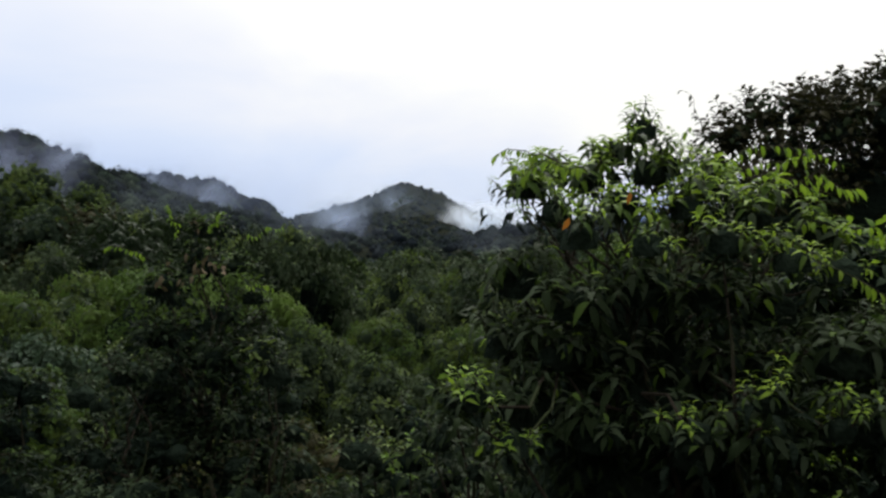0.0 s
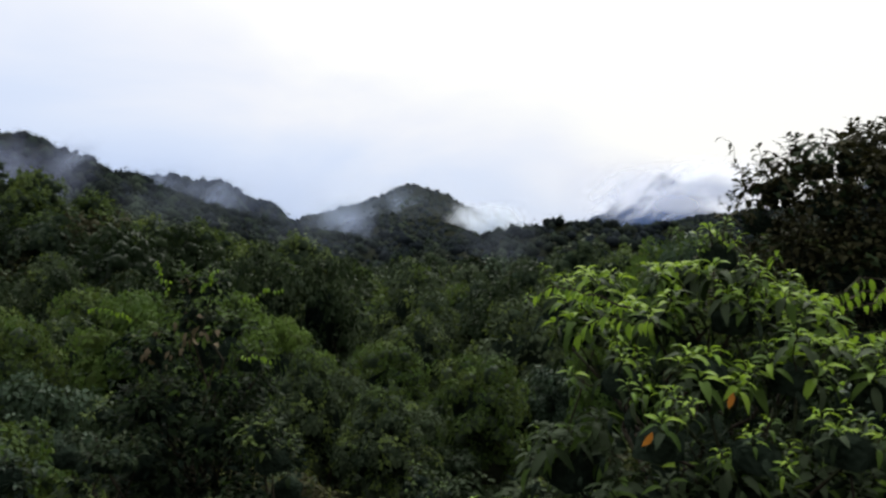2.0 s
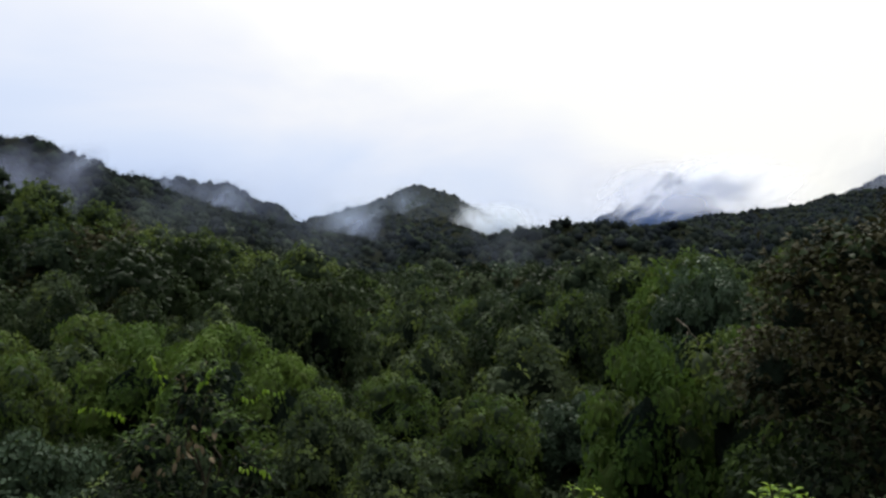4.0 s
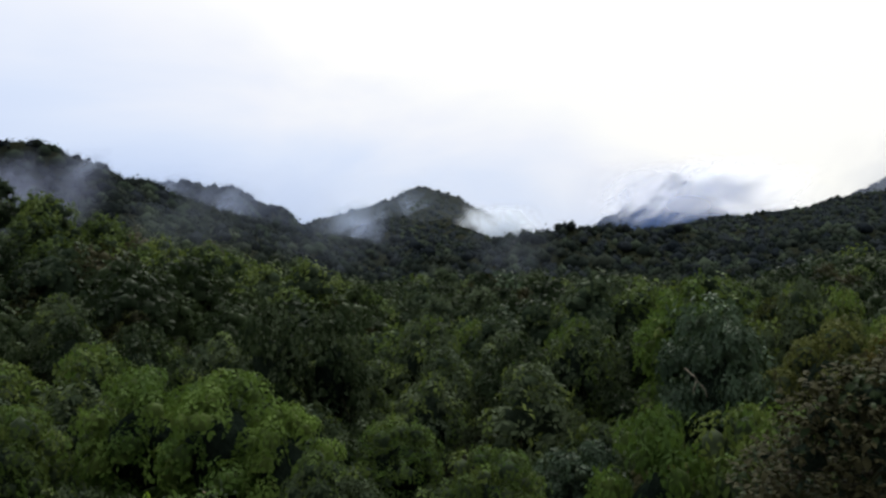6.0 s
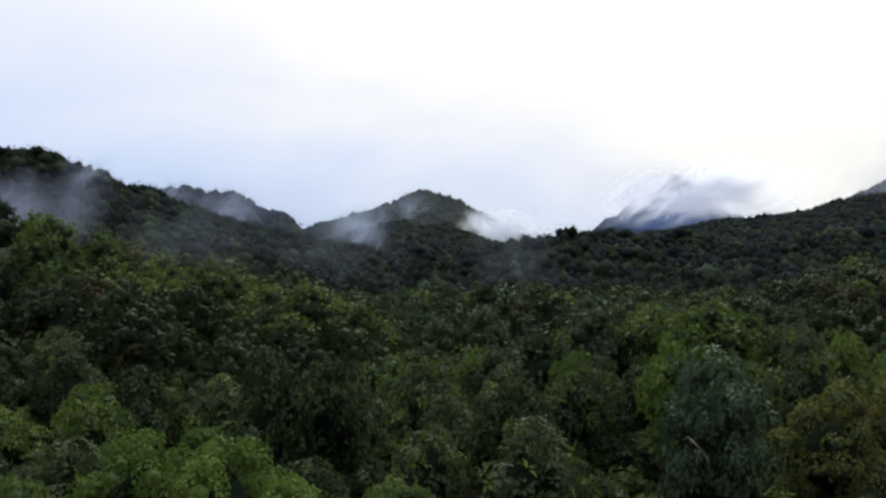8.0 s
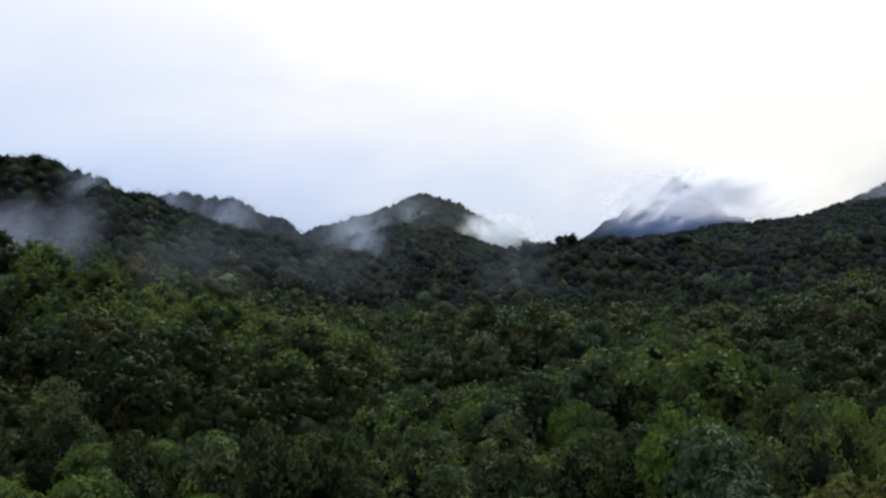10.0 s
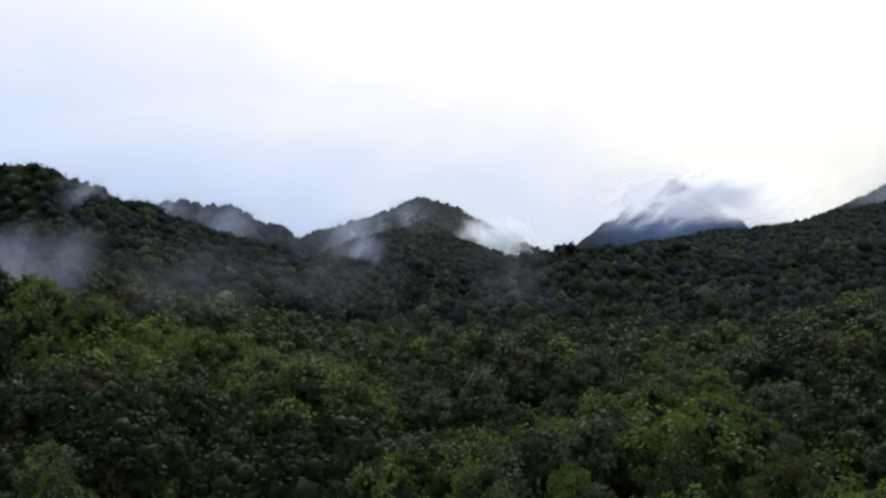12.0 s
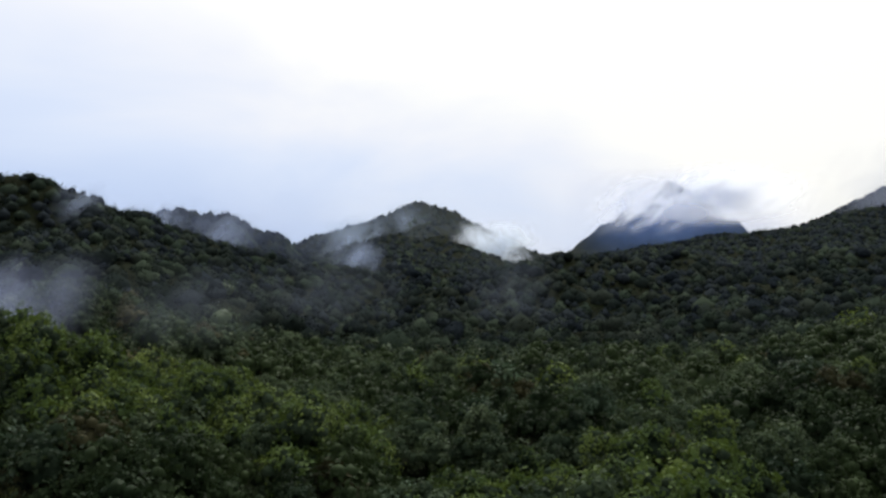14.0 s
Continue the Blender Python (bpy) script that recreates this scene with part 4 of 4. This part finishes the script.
# A long leaf that arches up from its stalk and hangs from there; length along y, 1 long.
ARCH_V = (0.84, 1.0, 1.1) * np.array([(-0.015, 0, 0), (0.015, 0, 0), (-0.12, 0.2, 0.1), (0, 0.2, 0.07), (0.12, 0.2, 0.1), (-0.185, 0.45, 0.07), (0, 0.45, 0.03), (0.185, 0.45, 0.07),
                   (-0.15, 0.7, -0.09), (0, 0.71, -0.13), (0.15, 0.7, -0.09), (-0.06, 0.87, -0.28), (0.06, 0.87, -0.28), (0, 0.94, -0.4)])
ARCH_F = np.array([(0, 1, 3), (0, 3, 2), (1, 4, 3), (2, 3, 6), (2, 6, 5), (3, 4, 7), (3, 7, 6), (5, 6, 9), (5, 9, 8), (6, 7, 10), (6, 10, 9), (8, 9, 11), (9, 10, 12), (9, 12, 11), (11, 12, 13)])


def tiered_tree(label, x, y, low_tier, knolls, skirts, leaf, seed, singles=0):
    """A young tree seen close by: tiers of upright shoots, each with a rosette of arching leaves, over a dark hollow.
    A knoll is a part of the crown coloured as lit: its offset, the height of its top, its radius and its number of
    shoots;
    a skirt is a part lower down coloured as shaded."""
    rng = np.random.default_rng(seed)
    low = float(soil(x, y))
    tree = tagged(new("tree"), label=label, category="tree")
    tree.empty_display_size = 0.3
    tree.matrix_basis = pose(x, y, low)
    ends, ways, lit, scale = [], [], [], []
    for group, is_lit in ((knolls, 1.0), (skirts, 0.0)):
        for dx, dy, top, r, count in group:
            count = count if r < 0.25 else max(round(count * 0.85), 4)
            r = r * (0.86 if is_lit else 1.0)
            top = top + rng.normal(0, 0.07) * is_lit
            out = np.sqrt((np.arange(count) + 0.5) / count) * r
            a = np.arange(count) * 2.4 + rng.uniform(0, 6.28)
            p = np.stack([dx + np.cos(a) * out, dy + np.sin(a) * out, top - low - 0.5 * r * (out / r) ** 2], -1)
            ends.append(p + rng.normal(0, 0.05, p.shape) * (1, 1, 1.3))
            ways.append(unit(np.stack([np.cos(a) * out / r * 0.55, np.sin(a) * out / r * 0.55, 1 + 0 * a], -1)))
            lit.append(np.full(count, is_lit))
            scale.append(np.full(count, 0.6 if r < 0.25 else 1.0))
    ends, ways, lit = np.concatenate(ends), np.concatenate(ways), np.concatenate(lit)
    shoots = len(ends)
    centres = np.array([(dx, dy, top - low - 0.25 * r) for dx, dy, top, r, count in knolls + skirts])
    radii = np.array([r for dx, dy, top, r, count in knolls + skirts])
    height = ends[:, 2].max()
    trunk = part("trunk", trunk_mesh(rng, height, 0.07, centres[::3] - (0, 0, 0.3), len(centres) // 3, base=-0.5), tree)
    twigs = []
    for c, r in zip(centres, radii):
        twigs.append(tube(bend(rng, (0, 0.3, height * 0.7), c - (0, 0, r * 0.8), 0.1, 6), np.linspace(0.024, 0.01, 6), 5))
    home = np.argmin(((ends[:, None] - centres[None]) ** 2).sum(-1), 1)
    for e, w, h in zip(ends, ways, home):
        twigs.append(tube(bend(rng, centres[h] - (0, 0, radii[h] * 0.8), e - w * 0.02, -0.12, 4), np.linspace(0.009, 0.004, 4), 3))
    part("branch", mesh_of("branch", *join(twigs), [BARK]), trunk, kind="stuff")
    # rosettes: small leaves standing up in the middle, long ones hanging all round
    per = 13
    n = shoots * per
    s = np.repeat(np.arange(shoots), per)
    back = np.tile(np.linspace(0, 1, per), shoots)
    turn = np.tile(np.arange(per), shoots) * 2.4 + rng.uniform(0, 6.28, shoots)[s] + rng.normal(0, 0.15, n)
    side = np.stack([np.cos(turn), np.sin(turn), np.zeros(n)], -1)
    steep = 0.75 - 1.25 * back + rng.normal(0, 0.16, n)
    along = unit(side + ways[s] * np.maximum(steep, 0)[:, None] + np.stack([0 * turn, 0 * turn, np.minimum(steep, 0) * 1.3], -1))
    places = ends[s] - ways[s] * (back * leaf * 0.75)[:, None] + side * 0.012
    normal = unit(ways[s] + side * 0.35 + rng.normal(0, 0.16, (n, 3)))
    size = leaf * np.concatenate(scale)[s] * (0.45 + 0.75 * np.sqrt(back)) * rng.uniform(0.8, 1.12, n) * rng.uniform(0.75, 1.2, shoots)[s]
    # light put into colour: knolls and upright leaves lime, skirts and hanging ones dark
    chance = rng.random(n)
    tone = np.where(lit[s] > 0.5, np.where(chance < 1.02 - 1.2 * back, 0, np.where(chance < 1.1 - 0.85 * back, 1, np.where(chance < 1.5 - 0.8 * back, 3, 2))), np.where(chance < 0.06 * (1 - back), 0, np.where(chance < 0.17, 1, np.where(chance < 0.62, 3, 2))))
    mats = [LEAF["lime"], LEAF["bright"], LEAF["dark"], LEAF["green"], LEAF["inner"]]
    single = np.zeros(n, bool)
    if singles:
        facing = places[:, 2] * 0.8 - places[:, 1] + 4.0 * (lit[s] - 1)
        single[np.argsort(-facing)[:singles]] = True
        shared = [mesh_of("leaf", ARCH_V * (1, 1, d), ARCH_F, [m], smooth=True) for m in mats for d in (0.8, 1.3)]
        right = unit(np.cross(along, normal))
        up = np.cross(right, along)
        for i in np.flatnonzero(single):
            ob = part("leaf", shared[tone[i] * 2 + i % 2], tree)
            ob.matrix_basis = Matrix([(right[i][r] * size[i], along[i][r] * size[i], up[i][r] * size[i], places[i][r]) for r in range(3)] + [(0, 0, 0, 1)])
    rest = ~single
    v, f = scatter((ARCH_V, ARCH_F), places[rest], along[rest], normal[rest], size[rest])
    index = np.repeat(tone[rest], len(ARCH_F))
    # leaves and bodies under the tiers, coloured dark for the shade of the hollow
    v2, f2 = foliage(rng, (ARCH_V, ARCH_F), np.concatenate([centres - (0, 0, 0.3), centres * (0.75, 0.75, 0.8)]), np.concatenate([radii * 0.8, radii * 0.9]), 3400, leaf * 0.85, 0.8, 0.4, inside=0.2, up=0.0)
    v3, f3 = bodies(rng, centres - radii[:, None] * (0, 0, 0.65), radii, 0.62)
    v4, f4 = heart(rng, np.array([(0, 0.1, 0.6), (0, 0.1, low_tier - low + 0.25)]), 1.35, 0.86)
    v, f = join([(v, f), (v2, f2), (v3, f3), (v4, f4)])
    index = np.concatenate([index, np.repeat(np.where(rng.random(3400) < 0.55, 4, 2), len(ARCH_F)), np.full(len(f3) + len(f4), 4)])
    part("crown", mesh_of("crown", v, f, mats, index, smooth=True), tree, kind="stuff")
    return tree


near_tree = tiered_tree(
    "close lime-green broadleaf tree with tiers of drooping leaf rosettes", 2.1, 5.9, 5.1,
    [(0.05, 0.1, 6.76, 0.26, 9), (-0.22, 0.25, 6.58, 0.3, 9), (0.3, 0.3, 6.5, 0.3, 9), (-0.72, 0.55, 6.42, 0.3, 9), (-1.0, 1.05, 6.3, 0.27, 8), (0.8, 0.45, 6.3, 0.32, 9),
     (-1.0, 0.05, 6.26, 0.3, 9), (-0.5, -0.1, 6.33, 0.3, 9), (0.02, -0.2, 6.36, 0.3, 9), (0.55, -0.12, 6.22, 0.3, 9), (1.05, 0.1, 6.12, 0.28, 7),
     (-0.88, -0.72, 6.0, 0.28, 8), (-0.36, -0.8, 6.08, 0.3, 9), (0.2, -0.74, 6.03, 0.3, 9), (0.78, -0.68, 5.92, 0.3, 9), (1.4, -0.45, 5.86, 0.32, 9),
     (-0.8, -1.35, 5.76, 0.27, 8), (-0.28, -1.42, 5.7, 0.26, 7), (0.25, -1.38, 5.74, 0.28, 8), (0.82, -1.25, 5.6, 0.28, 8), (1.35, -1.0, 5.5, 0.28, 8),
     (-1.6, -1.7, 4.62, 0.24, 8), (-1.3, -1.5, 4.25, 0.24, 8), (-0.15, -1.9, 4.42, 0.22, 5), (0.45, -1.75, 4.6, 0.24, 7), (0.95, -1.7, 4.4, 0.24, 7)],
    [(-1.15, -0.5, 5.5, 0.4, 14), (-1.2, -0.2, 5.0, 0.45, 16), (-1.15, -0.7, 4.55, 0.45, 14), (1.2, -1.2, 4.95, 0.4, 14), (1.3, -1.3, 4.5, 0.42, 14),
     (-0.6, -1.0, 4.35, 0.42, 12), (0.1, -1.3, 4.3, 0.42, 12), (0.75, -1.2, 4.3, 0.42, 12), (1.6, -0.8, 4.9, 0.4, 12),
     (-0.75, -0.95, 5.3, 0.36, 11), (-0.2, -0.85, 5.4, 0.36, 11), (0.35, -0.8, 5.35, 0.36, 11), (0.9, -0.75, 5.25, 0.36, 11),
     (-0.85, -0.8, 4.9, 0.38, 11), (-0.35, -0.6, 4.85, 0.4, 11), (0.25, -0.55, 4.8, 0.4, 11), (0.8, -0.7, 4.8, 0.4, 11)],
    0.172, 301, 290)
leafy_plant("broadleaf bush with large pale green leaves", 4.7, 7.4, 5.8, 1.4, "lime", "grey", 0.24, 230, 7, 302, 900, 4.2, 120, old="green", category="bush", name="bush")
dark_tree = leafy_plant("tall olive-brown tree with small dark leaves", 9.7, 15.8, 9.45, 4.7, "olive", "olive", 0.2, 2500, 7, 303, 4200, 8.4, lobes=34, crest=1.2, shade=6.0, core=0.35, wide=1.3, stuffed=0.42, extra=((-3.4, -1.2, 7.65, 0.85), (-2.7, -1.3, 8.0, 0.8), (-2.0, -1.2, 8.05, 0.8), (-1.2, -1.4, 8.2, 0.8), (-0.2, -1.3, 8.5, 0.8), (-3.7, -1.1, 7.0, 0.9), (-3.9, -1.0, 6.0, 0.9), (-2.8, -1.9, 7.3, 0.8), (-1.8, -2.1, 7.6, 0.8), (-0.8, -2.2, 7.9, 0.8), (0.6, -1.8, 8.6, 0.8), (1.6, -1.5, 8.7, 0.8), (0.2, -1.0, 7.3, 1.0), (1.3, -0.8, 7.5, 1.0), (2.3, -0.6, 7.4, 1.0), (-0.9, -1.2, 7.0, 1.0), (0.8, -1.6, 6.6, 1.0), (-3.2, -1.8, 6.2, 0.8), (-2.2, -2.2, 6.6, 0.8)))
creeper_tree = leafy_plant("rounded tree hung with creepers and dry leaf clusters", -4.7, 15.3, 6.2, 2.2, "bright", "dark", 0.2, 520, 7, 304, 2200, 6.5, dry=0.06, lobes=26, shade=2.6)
# dark leaf kinds on the shadiest bushes put their shade into the colour
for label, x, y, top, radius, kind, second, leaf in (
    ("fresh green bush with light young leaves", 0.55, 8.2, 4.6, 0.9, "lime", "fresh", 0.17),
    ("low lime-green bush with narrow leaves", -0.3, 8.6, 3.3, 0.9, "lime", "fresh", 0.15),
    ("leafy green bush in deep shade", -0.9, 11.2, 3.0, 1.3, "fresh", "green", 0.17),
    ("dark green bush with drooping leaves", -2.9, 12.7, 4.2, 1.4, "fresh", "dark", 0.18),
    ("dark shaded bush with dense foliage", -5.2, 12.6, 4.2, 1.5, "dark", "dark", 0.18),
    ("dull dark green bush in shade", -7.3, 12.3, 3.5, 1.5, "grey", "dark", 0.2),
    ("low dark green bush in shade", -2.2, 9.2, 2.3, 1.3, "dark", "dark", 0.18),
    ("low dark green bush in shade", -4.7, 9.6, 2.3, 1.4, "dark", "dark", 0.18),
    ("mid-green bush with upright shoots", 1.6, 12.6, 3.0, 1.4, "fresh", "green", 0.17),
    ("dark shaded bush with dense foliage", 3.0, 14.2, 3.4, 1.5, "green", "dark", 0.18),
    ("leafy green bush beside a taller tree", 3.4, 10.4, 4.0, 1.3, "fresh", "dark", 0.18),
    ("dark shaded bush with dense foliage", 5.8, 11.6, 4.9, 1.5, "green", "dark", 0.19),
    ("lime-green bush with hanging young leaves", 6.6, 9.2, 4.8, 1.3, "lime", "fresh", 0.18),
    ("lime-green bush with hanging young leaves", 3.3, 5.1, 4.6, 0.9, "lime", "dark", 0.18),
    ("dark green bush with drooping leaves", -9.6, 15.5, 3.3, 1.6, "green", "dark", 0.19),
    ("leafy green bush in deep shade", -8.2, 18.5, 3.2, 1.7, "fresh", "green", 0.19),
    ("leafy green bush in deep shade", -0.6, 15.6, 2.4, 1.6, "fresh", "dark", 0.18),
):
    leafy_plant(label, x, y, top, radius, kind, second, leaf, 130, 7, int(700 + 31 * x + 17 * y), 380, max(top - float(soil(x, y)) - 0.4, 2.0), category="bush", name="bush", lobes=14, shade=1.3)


def spray(tree, start, end, leaf, count, kind, seed, arch=0.12, hang=0.9):
    """A long arching twig with young leaves hanging from it in two rows."""
    rng = np.random.default_rng(seed)
    base = np.array(tree.matrix_basis.translation)
    line = bend(rng, np.array(start) - base, np.array(end) - base, arch, 7)
    twig = part("twig", mesh_of("twig", *tube(line, np.linspace(0.008, 0.003, 7), 4), [BARK]), tree)
    t = np.linspace(0.12, 1, count)
    places = np.stack([np.interp(t, np.linspace(0, 1, 7), line[:, k]) for k in range(3)], -1)
    ahead = unit(line[-1] - line[0])
    side = unit(np.cross(ahead, (0, 0, 1.0)))[None] * np.where(np.arange(count) % 2, 1, -1)[:, None]
    along = side * 0.6 + ahead * 0.5 + rng.normal(0, 0.2, (count, 3)) - (0, 0, hang)
    normal = side * 0.4 + (0, 0, 1.0) + ahead * 0.4 + rng.normal(0, 0.15, (count, 3))
    v, f = scatter((LEAF_V, LEAF_F), places, along, normal, leaf * rng.uniform(0.75, 1.1, count))
    part("spray", mesh_of("spray", v, f, [LEAF[kind]], smooth=True), twig, kind="stuff")


for k, (start, end, leaf, count) in enumerate((
    ((1.4, 5.6, 6.2), (0.75, 5.7, 6.28), 0.085, 24), ((1.5, 5.3, 6.1), (0.95, 5.2, 6.05), 0.12, 14), ((2.7, 5.9, 6.2), (3.6, 5.8, 6.36), 0.12, 17),
    ((2.9, 5.5, 5.9), (3.7, 5.2, 5.95), 0.13, 15), ((2.2, 5.9, 6.3), (2.15, 6.0, 6.72), 0.1, 14), ((1.9, 5.9, 6.2), (1.8, 6.0, 6.5), 0.1, 11),
    ((2.5, 6.0, 6.25), (2.62, 6.1, 6.6), 0.1, 11), 
    ((3.1, 5.0, 5.4), (3.6, 4.6, 5.1), 0.12, 13),
    ((3.2, 6.3, 6.12), (4.3, 6.6, 6.32), 0.1, 30), ((2.9, 5.7, 5.95), (3.9, 5.8, 5.98), 0.1, 28), ((3.0, 6.1, 6.1), (4.05, 6.3, 6.1), 0.1, 26), ((3.2, 5.2, 5.6), (4.0, 5.3, 5.55), 0.11, 22),
)):
    spray(near_tree, start, end, leaf, count, "lime", 900 + k)
for k, (start, end, leaf, count) in enumerate((
    ((5.7, 14.6, 7.7), (5.22, 14.55, 8.66), 0.16, 6),
)):
    spray(dark_tree, start, end, leaf, count, "olive", 930 + k)
for k, (start, end, leaf, count) in enumerate((
    ((-5.2, 15.0, 5.6), (-5.5, 15.0, 6.35), 0.13, 22), ((-4.6, 14.6, 5.7), (-4.2, 14.6, 6.2), 0.13, 20), ((-3.8, 14.4, 5.6), (-2.9, 14.2, 5.85), 0.12, 20),
    ((-5.8, 14.8, 5.2), (-6.6, 14.6, 5.45), 0.13, 20), ((-3.6, 13.6, 4.6), (-2.9, 13.2, 4.7), 0.12, 18),
)):
    spray(creeper_tree, start, end, leaf, count, "lime", 950 + k)


def leaf_bunch(tree, middle, reach, leaf, count, kind, seed, label):
    """A drooping bunch of old leaves."""
    rng = np.random.default_rng(seed)
    base = np.array(tree.matrix_basis.translation)
    places = np.array(middle) - base + rng.normal(0, reach, (count, 3)) * (1, 0.6, 0.6)
    along = rng.normal(0, 0.5, (count, 3)) - (0, 0.3, 1.0)
    normal = rng.normal(0, 0.4, (count, 3)) + (0, -1.0, 0.5)
    for k in range(count):
        v, f = scatter((LEAF_V, LEAF_F), places[k:k + 1], along[k:k + 1], normal[k:k + 1], leaf * rng.uniform(0.7, 1.1, 1))
        part("old_leaf", mesh_of("old_leaf", v, f, [LEAF[kind]], smooth=True), tree, label)


leaf_bunch(creeper_tree, (-4.25, 13.2, 5.2), 0.2, 0.22, 12, "dry", 971, "pale brown withered leaf")
leaf_bunch(creeper_tree, (-4.6, 13.0, 4.9), 0.22, 0.2, 10, "dry", 972, "pale brown withered leaf")
leaf_bunch(near_tree, (1.16, 4.2, 5.66), 0.02, 0.14, 1, "rust", 973, "orange dying leaf")
leaf_bunch(near_tree, (1.62, 4.3, 5.85), 0.02, 0.09, 1, "rust", 974, "orange dying leaf")
